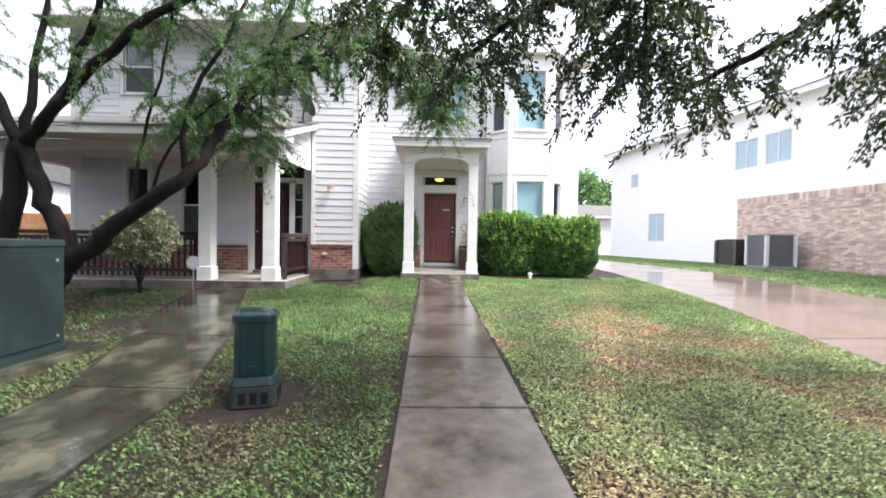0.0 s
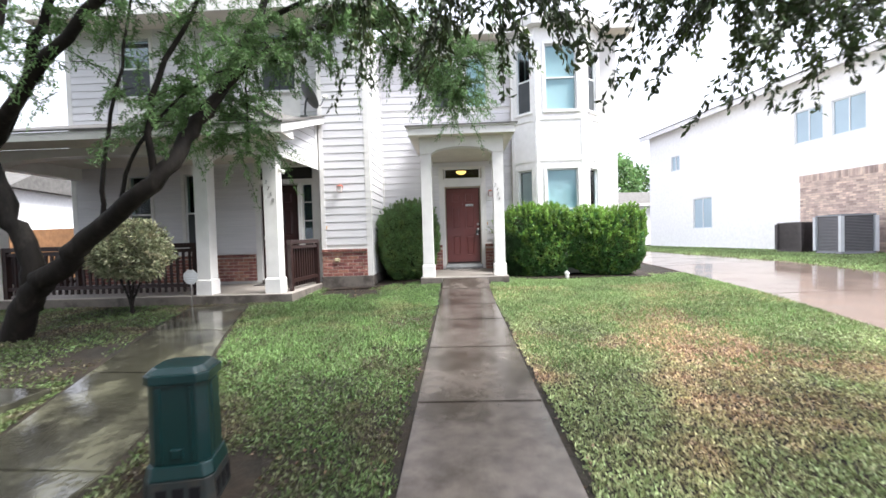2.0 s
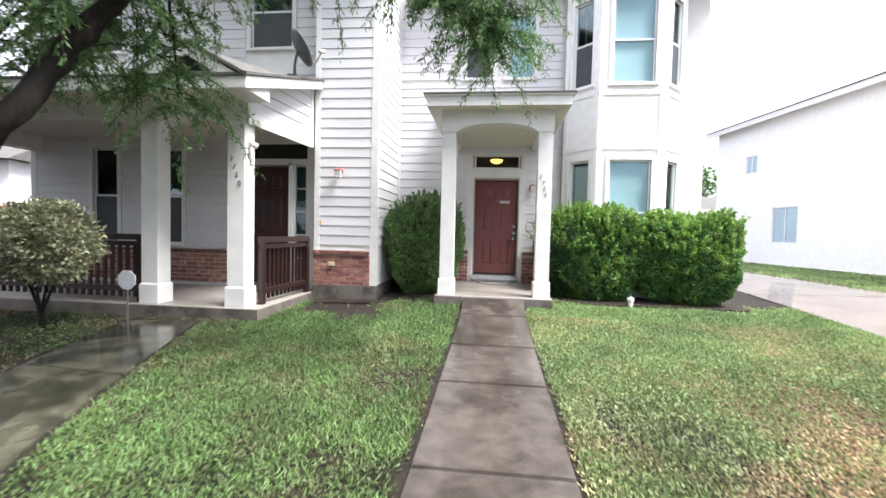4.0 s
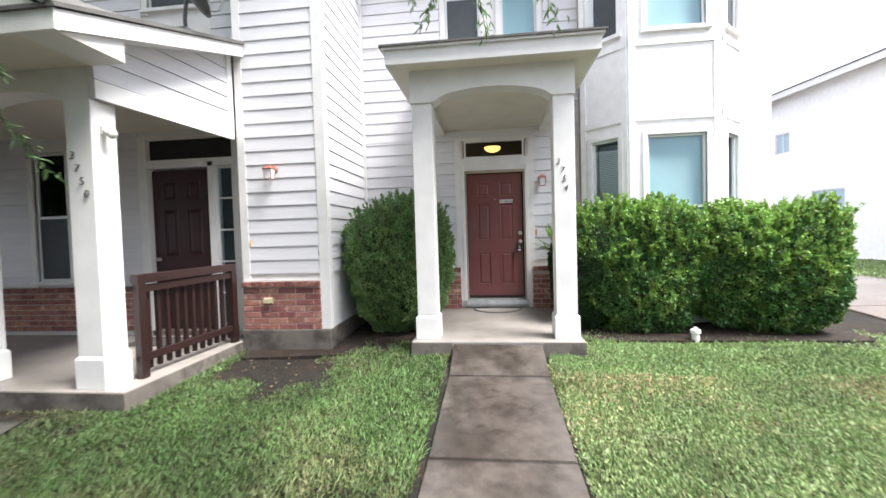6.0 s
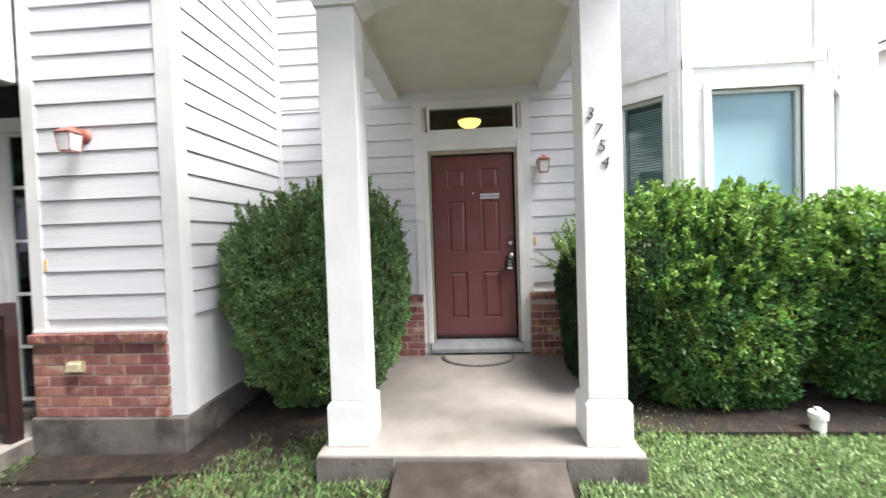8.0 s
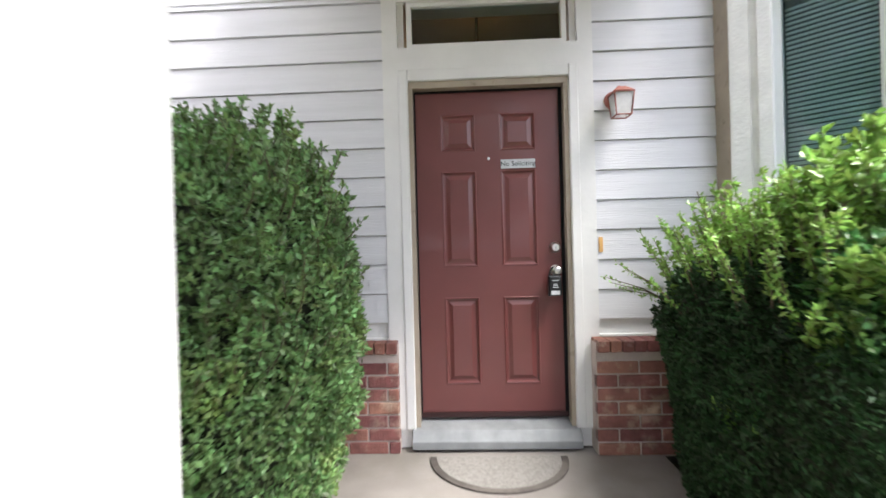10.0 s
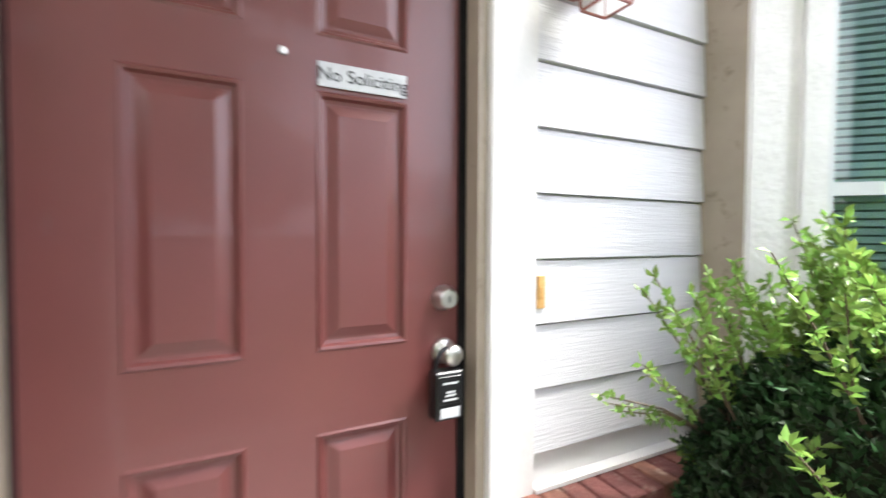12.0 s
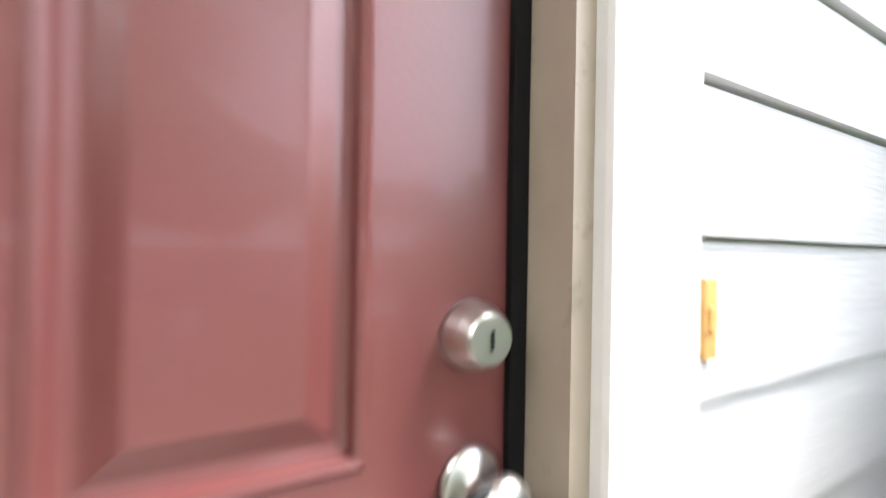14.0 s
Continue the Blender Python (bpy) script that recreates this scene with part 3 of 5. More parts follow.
W0 = Matrix.Translation((0, WY, 0))
N0 = Matrix.Translation((0, NY, 0))
window("window_1", "upper sash window with a dark screen above the entry porch", -0.5, 0.06, 4.95, 6.3, W0)
window("window_2", "upper sash window with a pale blind above the entry porch", 0.40, 0.96, 4.95, 6.3, W0, fill="blind")
window("window_3", "narrow bay window with white slatted blinds", *BAY_M[0][1], 1.08, 3.12, BAY_M[0][0], fill="", trim=0.06, surround=M_STUCCO, slats=0.026)
window("window_4", "wide bay window with a pale blind", *BAY_M[1][1], 1.08, 3.12, BAY_M[1][0], fill="blind", trim=0.06, surround=M_STUCCO)
window("window_5", "narrow bay window with a pale blind", *BAY_M[2][1], 1.08, 3.12, BAY_M[2][0], fill="blind", trim=0.06, surround=M_STUCCO)
window("window_6", "narrow upper bay window with a dark screen", *BAY_M[0][1], 4.58, 6.25, BAY_M[0][0], trim=0.06, surround=M_STUCCO)
window("window_7", "wide upper bay window with a pale sheet behind the glass", *BAY_M[1][1], 4.58, 6.25, BAY_M[1][0], fill="blind", trim=0.06, surround=M_STUCCO)
window("window_8", "narrow upper bay window with a dark screen", *BAY_M[2][1], 4.58, 6.25, BAY_M[2][0], trim=0.06, surround=M_STUCCO)
window("window_9", "dark sash window with white trim on the porch", -8.0, -7.44, 1.27, 3.18, N0)
window("window_10", "dark sash window with white trim on the porch", -6.58, -6.02, 1.27, 3.18, N0)
window("window_11", "upper sash window with a dark lower screen", -4.58, -3.73, 5.1, 6.5, N0)
window("window_12", "upper sash window with a dark lower screen", -8.07, -7.3, 5.1, 6.5, N0)

# ---- front door ----
DX0, DX1, DY, DZ0, DZ1 = -0.22, 0.69, 13.0, 0.745, 2.78
door_1 = thing("door_1", "closed oxblood red six-panel front door", "door", at=(DX0, DY, DZ0), kind="structure")
COLS = ((0.159, 0.377), (0.527, 0.749))
ROWS_Z = ((0.203, 0.746), (0.937, 1.535), (1.658, 1.890))


def door_leaf(w, h):
    """The leaf's face with raised panels, each stepped from the face into a groove and up to a field."""
    xs = sorted({0, w, *[v for c in COLS for v in c]})
    zs = sorted({0, h, *[v for r in ROWS_Z for v in r]})
    bm = bmesh.new()

    def quad(*c):
        bm.faces.new([bm.verts.new(p) for p in c])
    panels = [(c[0], c[1], r[0], r[1]) for c in COLS for r in ROWS_Z]
    for i in range(len(xs) - 1):
        for k in range(len(zs) - 1):
            a, b, c, d = xs[i], xs[i + 1], zs[k], zs[k + 1]
            if not any(p == (a, b, c, d) for p in panels):
                quad((a, 0, c), (b, 0, c), (b, 0, d), (a, 0, d))
    steps = ((0, 0), (0.005, -0.0035), (0.011, -0.0015), (0.016, 0.008), (0.024, 0.010), (0.030, 0.009), (0.052, 0.001))
    for a, b, c, d in panels:
        rings = [[(a + s, y, c + s), (b - s, y, c + s), (b - s, y, d - s), (a + s, y, d - s)] for s, y in steps]
        for r0, r1 in zip(rings, rings[1:]):
            for i in range(4):
                j = (i + 1) % 4
                quad(r0[i], r0[j], r1[j], r1[i])
        quad(*rings[-1])
    quad((0, 0.045, 0), (0, 0, 0), (0, 0, h), (0, 0.045, h))
    quad((w, 0, 0), (w, 0.045, 0), (w, 0.045, h), (w, 0, h))
    quad((0, 0, h), (w, 0, h), (w, 0.045, h), (0, 0.045, h))
    quad((0, 0.045, 0), (w, 0.045, 0), (w, 0, 0), (0, 0, 0))
    quad((w, 0.045, 0), (0, 0.045, 0), (0, 0.045, h), (w, 0.045, h))
    bmesh.ops.remove_doubles(bm, verts=bm.verts, dist=0.0001)
    return bm


leaf_mesh = mesh_of(door_leaf(0.91, 2.035), "leaf", M_DOOR)
leaf = new("leaf", leaf_mesh)
leaf.parent = door_1
FACE = Matrix.Rotation(radians(90), 4, "X")  # local z to world -y
bm = bmesh.new()
lathe(bm, [(0.034, 0), (0.034, 0.006), (0.030, 0.020), (0.025, 0.032), (0.022, 0.036), (0.018, 0.036)], 32, Matrix.Translation((0.852, 0, 1.045)) @ FACE)
bolt = part("deadbolt", bm, M_STEEL, door_1, "satin nickel deadbolt", smooth=False)
part("keyway", boxes((0.8505, 0.8535, -0.0375, -0.035, 1.036, 1.054)), M_INK, bolt)
bm = bmesh.new()
lathe(bm, [(0.033, 0), (0.033, 0.005), (0.028, 0.010), (0.013, 0.014), (0.012, 0.034), (0.020, 0.040), (0.027, 0.050), (0.027, 0.060), (0.021, 0.068), (0.010, 0.070)], 32, Matrix.Translation((0.852, 0, 0.905)) @ FACE)
part("knob", bm, M_STEEL, door_1, "polished nickel door knob", smooth=True)
bm = bmesh.new()
lathe(bm, [(0.009, 0), (0.009, 0.004), (0.005, 0.005)], 16, Matrix.Translation((0.457, 0, 1.61)) @ FACE)
part("peephole", bm, M_STEEL, door_1, "small brass peephole")
part("door_sweep", boxes((0.002, 0.908, -0.012, 0, 0.0, 0.03)), M_DOOR2, door_1)

# black strips stand in for the shadow in the gap around the leaf
part("weatherstrip", boxes((0.893, 0.913, -0.010, -0.001, 0.0, 2.035)), M_INK, door_1, "black strip standing in for the shaded gap at the jamb")
part("weatherstrip", boxes((-0.003, 0.006, -0.010, -0.001, 0.0, 2.035)), M_INK, door_1, "black strip standing in for the shaded gap at the jamb")
part("weatherstrip", boxes((0.006, 0.893, -0.010, -0.001, 2.027, 2.038)), M_INK, door_1, "black strip standing in for the shaded gap at the jamb")
frame_1 = thing("door_frame", "cream painted door frame with flat outer casing and transom", "door frame", kind="structure")
part("jamb", boxes((DX0 - 0.045, DX0 - 0.004, 12.93, 13.16, 0.70, DZ1 + 0.045)), M_JAMB, frame_1, "scuffed tan jamb")
part("jamb", boxes((DX1 + 0.004, DX1 + 0.045, 12.93, 13.16, 0.70, DZ1 + 0.045)), M_JAMB, frame_1, "scuffed tan jamb")
part("head_jamb", boxes((DX0 - 0.004, DX1 + 0.004, 12.93, 13.16, DZ1 + 0.005, DZ1 + 0.045)), M_JAMB, frame_1)
for x0, x1, z0, z1 in ((DX0 - 0.088, DX0 - 0.03, 0.70, 2.895), (DX1 + 0.03, DX1 + 0.088, 0.70, 2.895), (DX0 - 0.03, DX1 + 0.03, 2.825, 2.895)):
    part("brick_mould", bevel(boxes((x0, x1, 12.908, 12.945, z0, z1)), 0.009), M_TRIM, frame_1)
for x0, x1, z0, z1 in ((-0.402, DX0 - 0.088, 0.70, 3.36), (DX1 + 0.088, 0.868, 0.70, 3.36), (DX0 - 0.088, DX1 + 0.088, 3.31, 3.36), (DX0 - 0.088, DX1 + 0.088, 2.895, 3.03)):
    part("casing", boxes((x0, x1, 12.916, 12.948, z0, z1)), M_TRIM, frame_1)
part("threshold", bevel(prism_x([(12.86, 0.60), (12.86, 0.645), (12.90, 0.70), (13.08, 0.745), (13.08, 0.60)], DX0 - 0.05, DX1 + 0.05), 0.003, 1), M_SILL, frame_1, "pale aluminium threshold")
transom = part("transom_frame", boxes((DX0 - 0.03, DX0, 12.93, 12.99, 3.03, 3.31), (DX1, DX1 + 0.03, 12.93, 12.99, 3.03, 3.31), (DX0, DX1, 12.93, 12.99, 3.03, 3.055), (DX0, DX1, 12.93, 12.99, 3.285, 3.31)), M_TRIM, frame_1)
p = part("pane", boxes((DX0, DX1, 12.958, 12.963, 3.055, 3.285)), M_GLASS, transom)
p.visible_shadow = False

# foyer behind the transom
setting("wall_foyer", boxes((-0.9, 1.4, 15.0, 15.1, 0.6, 3.75), (-1.0, -0.9, 13.17, 15.1, 0.6, 3.75), (1.4, 1.5, 13.17, 15.1, 0.6, 3.75)), M_ROOM, "dim beige foyer walls behind the transom", "wall")
setting("ceiling_foyer", boxes((-1.0, 1.5, 13.17, 15.1, 3.75, 3.85)), M_ROOM)
setting("floor_foyer", boxes((-1.0, 1.5, 13.17, 15.1, 0.5, 0.6)), M_ROOM)
foyer_lamp = thing("ceiling_lamp", "lit amber glass bowl lamp on a foyer ceiling", "lamp", at=(0.22, 13.75, 3.26))
bm = bmesh.new()
lathe(bm, [(0.02, 0.0), (0.08, 0.012), (0.13, 0.045), (0.15, 0.09), (0.14, 0.095)], 28)
part("shade", bm, M_WARM, foyer_lamp, "glowing amber glass bowl", smooth=True)
bm = bmesh.new()
lathe(bm, [(0.012, 0.095), (0.012, 0.45), (0.06, 0.46), (0.06, 0.489)], 16)
part("stem", bm, M_IRON, foyer_lamp)

sign = thing("door_sign", "white metal strip sign lettered in black on the red door", "sign", at=(0.418, 12.996, 2.317))
part("plate", bevel(boxes((-0.107, 0.107, -0.003, 0, -0.028, 0.028)), 0.001, 1), M_LABEL, sign)
text("lettering", "No Soliciting", 0.042, M_INK, sign, pose(0, -0.0035, 0, 90), 0.0005)

lock = thing("key_lockbox", "black key lockbox hanging from the door knob", "lockbox", at=(0.614, 12.945, 1.65))
bm = boxes((-0.040, 0.040, -0.022, 0.022, -0.155, -0.032), bev=0.010, seg=3)
body = part("body", bm, M_BLACK, lock)
bm = bmesh.new()
tube(bm, [(0.030 * math.cos(a), 0, -0.032 + 0.052 * math.sin(a)) for a in [math.pi * i / 12 for i in range(13)]], [0.0055] * 13, 8)
part("shackle", bm, M_BLACK, lock)
part("face_plate", bevel(boxes((-0.032, 0.032, -0.025, -0.022, -0.112, -0.042)), 0.002, 1), M_BLACK, lock)
part("label_plate", boxes((-0.026, 0.026, -0.0245, -0.022, -0.146, -0.122)), M_LABEL, lock, "white printed label")
for z, w in ((-0.060, 0.020), (-0.082, 0.012), (-0.090, 0.014), (-0.101, 0.018)):
    part("print_bar", boxes((-w, w, -0.0262, -0.025, z - 0.0022, z + 0.0022)), M_LABEL, lock)

bell = thing("door_bell", "yellowed plastic door bell button on the siding", "door bell", at=(0.890, 12.925, 1.80))
part("body", bevel(boxes((-0.012, 0.012, -0.009, 0.002, -0.045, 0.045)), 0.003), M_BRASS, bell)
part("button", bevel(boxes((-0.006, 0.006, -0.012, -0.008, -0.014, 0.014)), 0.001), M_BRASS, bell)
bell2 = copy_thing(bell, pose(-3.0, BY - 0.016, 1.76))
bell2["label"] = "small white bell button on the siding"


def wall_lantern(at):
    """A coach lantern: round wall plate, arm, four-sided cap, wire cage and clear panes."""
    t = thing("wall_lantern", "small coach lantern with worn copper cap and clear glass", "wall lamp", "coach lanterns", at=at)
    bm = bmesh.new()
    lathe(bm, [(0.055, 0), (0.055, 0.008), (0.040, 0.022), (0.015, 0.026)], 24, FACE)
    part("wall_plate", bm, M_COPPER, t, smooth=True)
    bm = bmesh.new()
    tube(bm, [(0, -0.02, 0), (0, -0.06, 0.035), (0, -0.10, 0.045), (0, -0.125, 0.03)], [0.012, 0.012, 0.012, 0.012], 10)
    part("arm", bm, M_COPPER, t, smooth=True)
    bm = bmesh.new()
    box(bm, -0.062, 0.062, -0.190, -0.066, 0.0, 0.035, 0.040)
    part("cap", bevel(bm, 0.003, 1), M_COPPER, t)
    for sx in (-1, 1):
        for sy in (-1, 1):
            part("cage_bar", tube(bmesh.new(), [(0.055 * sx, -0.128 + 0.055 * sy, 0), (0.042 * sx, -0.128 + 0.042 * sy, -0.13)], [0.004, 0.004], 6), M_COPPER, t)
    for s, z in ((0.055, -0.003), (0.042, -0.13)):
        for a, b in (((-s, -s), (s, -s)), ((s, -s), (s, s)), ((s, s), (-s, s)), ((-s, s), (-s, -s))):
            part("cage_rail", tube(bmesh.new(), [(a[0], -0.128 + a[1], z), (b[0], -0.128 + b[1], z)], [0.004, 0.004], 6), M_COPPER, t)
    for k in range(4):
        bm = bmesh.new()
        v = [bm.verts.new(c) for c in ((-0.052, -0.052, -0.004), (0.052, -0.052, -0.004), (0.041, -0.041, -0.128), (-0.041, -0.041, -0.128))]
        bm.faces.new(v)
        bmesh.ops.solidify(bm, geom=bm.faces[:], thickness=0.002)
        bmesh.ops.transform(bm, matrix=Matrix.Translation((0, -0.128, 0)) @ Matrix.Rotation(radians(90 * k), 4, "Z"), verts=bm.verts)
        part("pane", bm, M_CLEAR, t).visible_shadow = False
    bm = bmesh.new()
    lathe(bm, [(0.011, -0.09), (0.022, -0.06), (0.024, -0.045), (0.013, -0.02), (0.013, 0.0)], 16, Matrix.Translation((0, -0.128, 0)))
    part("bulb", bm, M_LABEL, t, "white bulb", smooth=True)
    return t


lantern = wall_lantern((0.985, WY - 0.019, 2.66))
copy_thing(lantern, pose(-2.63, BY - 0.019, 2.71))

cover = thing("outlet_cover", "weathered cream outlet cover on the brick base", "outlet cover", at=(-2.76, BY - 0.052, 1.0))
part("back_plate", bevel(boxes((-0.062, 0.062, -0.012, 0.004, -0.042, 0.042)), 0.004), M_WEATHER, cover)
part("hinged_lid", bevel(prism_x([(-0.012, -0.036), (-0.050, -0.030), (-0.042, 0.030), (-0.012, 0.038)], -0.055, 0.055), 0.004, 1), M_WEATHER, cover)

# ---- entry porch ----
def porch_column(name_at, w, z0, z1, ped):
    """A square boxed column with a wider pedestal, a plinth and a slim cap."""
    c = thing("porch_column", "square white boxed porch column on a wider pedestal", "column", "porch columns", at=name_at)
    h = w / 2
    part("shaft", bevel(boxes((-h, h, -h, h, ped, z1 - z0)), 0.006), M_TRIM, c)
    p = h + 0.022
    bm = bmesh.new()
    box(bm, -p, p, -p, p, 0.0, ped - 0.03)
    box(bm, -p, p, -p, p, ped - 0.03, ped, 0.026)
    part("pedestal", bevel(bm, 0.004, 1), M_TRIM, c)
    return c


PZ0, PZ1 = 0.570, 0.580
porch = setting("floor_porch", bevel(prism_x([(10.70, 0.30), (10.70, PZ0), (WY, PZ1), (WY, 0.30)], -0.775, 1.19), 0.012), M_PORCH, "pale worn concrete porch slab", "porch floor")
# thin strips of darker concrete face the slab's front edge
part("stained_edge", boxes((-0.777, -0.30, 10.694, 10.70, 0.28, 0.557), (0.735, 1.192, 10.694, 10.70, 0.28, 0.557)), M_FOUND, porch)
col_l = porch_column((-0.596, 10.945, 0.571), 0.236, 0.571, 3.335, 0.285)
col_r = porch_column((1.013, 10.945, 0.571), 0.236, 0.571, 3.335, 0.285)


def arch_beam(x0, x1, xa, xb, z0, rise, z1, n=16):
    pts = [(x0, z0), (xa, z0)]
    for i in range(1, n):
        u = i / n
        pts.append((xa + (xb - xa) * u, z0 + rise * (1 - (2 * u - 1) ** 2) ** 0.6))
    return pts + [(xb, z0), (x1, z0), (x1, z1), (x0, z1)]


porch_roof = thing("roof_porch", "small flat entry roof with an arched white beam", "porch roof", kind="structure")
part("arched_beam", prism(arch_beam(-0.725, 1.142, -0.465, 0.885, 3.335, 0.142, 3.70), 10.81, 11.05), M_TRIM, porch_roof)
part("side_beam", boxes((-0.725, -0.55, 11.05, WY, 3.42, 3.70)), M_TRIM, porch_roof)
part("side_beam", boxes((0.965, 1.142, 11.05, WY, 3.42, 3.70)), M_TRIM, porch_roof)
part("soffit", boxes((-0.92, 1.345, 10.59, 10.81, 3.70, 3.725), (-0.92, -0.725, 10.81, WY, 3.70, 3.725), (1.142, 1.345, 10.81, WY, 3.70, 3.725)), M_SOFFIT, porch_roof)
part("fascia", boxes((-0.95, 1.375, 10.56, 10.59, 3.70, 3.855), (-0.95, -0.92, 10.59, WY, 3.70, 3.855), (1.345, 1.375, 10.59, WY, 3.70, 3.855)), M_TRIM, porch_roof)
part("drip_trim", boxes((-0.985, 1.41, 10.53, WY, 3.855, 3.882)), M_TRIM, porch_roof)
part("shingles", prism_x([(10.51, 3.882), (10.51, 3.905), (WY, 4.22), (WY, 3.882)], -1.005, 1.43), M_SHINGLE, porch_roof, "dark shingle edge")
setting("ceiling_porch", prism_x([(11.045, 3.49), (WY, 3.49), (WY, 3.53), (11.045, 3.53)], -0.55, 0.965), M_SOFFIT)

numerals = thing("house_number", "dark metal house number stepping down a white column", "house number", at=(1.013, 10.826, 2.41))
for i, ch in enumerate("3754"):
    text("numeral", ch, 0.105, M_IRON, numerals, pose((-0.068, -0.024, -0.004, 0.014)[i], -0.005, 0.175 - 0.098 * i, 90, 12), 0.003, 0.0022)

# a half-round mat with a darker rim lies before the threshold
def half_round(r0, r1, z):
    """A half ring, or with r0 = 0 a half disc, in plan before the threshold."""
    arc = [math.pi * i / 24 for i in range(25)]
    pts = [(r1 * math.cos(a), -0.95 * r1 * math.sin(a)) for a in arc]
    pts += [(r0 * math.cos(a), -0.95 * r0 * math.sin(a)) for a in reversed(arc)] if r0 else []
    return plan(pts, z, z + 0.010)


door_mat = thing("door_mat", "worn half-round grey mat on the porch slab", "door mat", at=(0.235, 12.80, PZ0 + 0.0096))
part("pile", half_round(0, 0.355, 0.0), M_MAT, door_mat)
part("rim", half_round(0.357, 0.395, 0.0), M_FOUND, door_mat, "dark rubber rim")

# ---- neighbour's porch ----
NF = 0.47
setting("floor_neighbour_porch", bevel(boxes((-9.5, -3.14, 9.28, NY, 0.2, NF)), 0.012), M_PORCH, "pale concrete slab of the neighbouring porch", "porch floor")
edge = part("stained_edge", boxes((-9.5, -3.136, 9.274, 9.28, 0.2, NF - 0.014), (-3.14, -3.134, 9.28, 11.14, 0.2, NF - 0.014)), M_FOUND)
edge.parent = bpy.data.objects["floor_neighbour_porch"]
for x in (-3.52, -4.885, -9.2):
    c = porch_column((x, 9.485, NF), 0.265, NF, 3.12, 0.31)
nroof = thing("roof_neighbour_porch", "shed porch roof with arched white beams and a small gable", "porch roof", kind="structure")
part("front_beam", prism(arch_beam(-4.885, -3.405, -4.74, -3.67, 3.12, 0.12, 3.418), 9.36, 9.62), M_TRIM, nroof)
part("front_beam", prism(arch_beam(-9.4, -4.885, -9.05, -5.03, 3.12, 0.14, 3.418), 9.36, 9.62), M_TRIM, nroof)
part("side_beam", boxes((-9.4, -9.14, 9.62, NY, 3.12, 3.45)), M_TRIM, nroof)
EY, EZ, SLOPE = 8.70, 3.57, 0.312   # eave line of the shed roof
RY = BY - 0.03


def rake_z(y):
    return EZ + SLOPE * (y - EY)


def skewed(bm):
    """The gable-end infill runs from the corner column to the block's corner."""
    for v in bm.verts:
        v.co.x += 0.0986 * (v.co.y - 9.36)
    return bm


part("side_beam", skewed(prism_x([(9.36, 3.14), (RY, 3.14), (RY, rake_z(RY) - 0.12), (9.36, rake_z(9.36) - 0.12)], -3.40, -3.36)), M_TRIM, nroof)
part("frieze_board", skewed(prism_x([(9.36, 3.13), (RY, 3.13), (RY, 3.30), (9.36, 3.30)], -3.36, -3.332)), M_TRIM, nroof)
for k in range(6):
    z0, z1 = 3.306 + k * LAP, min(3.306 + (k + 1) * LAP - 0.007, rake_z(RY) - 0.13)
    ya, yb = [max(9.36, EY + (z + 0.12 - EZ) / SLOPE) for z in (z0, z1)]
    if z1 - z0 < 0.02 or yb > RY - 0.1:
        continue
    bm = prism_x([(ya, z0), (RY - 0.09, z0), (RY - 0.09, z1), (yb, z1)], -3.36, -3.336)
    for v in bm.verts:
        if v.co.x > -3.345 and v.co.z > z1 - 0.001:
            v.co.x -= 0.011
    part("siding_board", skewed(bm), M_SIDING, nroof)
part("corner_trim", skewed(boxes((-3.36, -3.328, RY - 0.09, RY, 3.14, rake_z(RY) - 0.12))), M_TRIM, nroof)
part("shingles", prism_x([(EY - 0.02, EZ + 0.035), (EY - 0.02, EZ), (NY, rake_z(NY)), (NY, rake_z(NY) + 0.04)], -9.85, -3.01), M_SHINGLE, nroof)
part("shingles", prism_x([(EY - 0.02, EZ + 0.035), (EY - 0.02, EZ), (RY, rake_z(RY)), (RY, rake_z(RY) + 0.04)], -3.01, -2.955), M_SHINGLE, nroof)
part("fascia", boxes((-9.82, -2.98, EY, EY + 0.04, EZ - 0.155, EZ)), M_TRIM, nroof)
part("rake_board", prism_x([(EY + 0.04, EZ - 0.145), (EY + 0.04, EZ + 0.005), (RY, rake_z(RY) - 0.004), (RY, rake_z(RY) - 0.15)], -3.02, -2.98), M_TRIM, nroof)
part("rake_soffit", prism_x([(EY + 0.04, EZ - 0.14), (EY + 0.04, EZ - 0.12), (RY, rake_z(RY) - 0.10), (RY, rake_z(RY) - 0.12)], -3.36, -3.02), M_TRIM, nroof)
part("soffit", boxes((-9.8, -3.02, EY + 0.04, 9.36, 3.42, 3.445)), M_SOFFIT, nroof)
part("eave_return", prism_x([(EY + 0.04, EZ - 0.15), (9.36, 3.415), (9.36, rake_z(9.36) - 0.11), (EY + 0.04, EZ - 0.118)], -3.355, -3.022), M_TRIM, nroof)
GX, GH, GZ = -3.80, 0.74, EZ + 0.42


def laid_on_roof(bm):
    """The gable's feet follow the shed roof up; its ridge stays level."""
    for v in bm.verts:
        low = min(1.0, max(0.0, (GZ - v.co.z) / (GZ - EZ)))
        v.co.z += SLOPE * max(0.0, v.co.y - EY) * low
    return bm


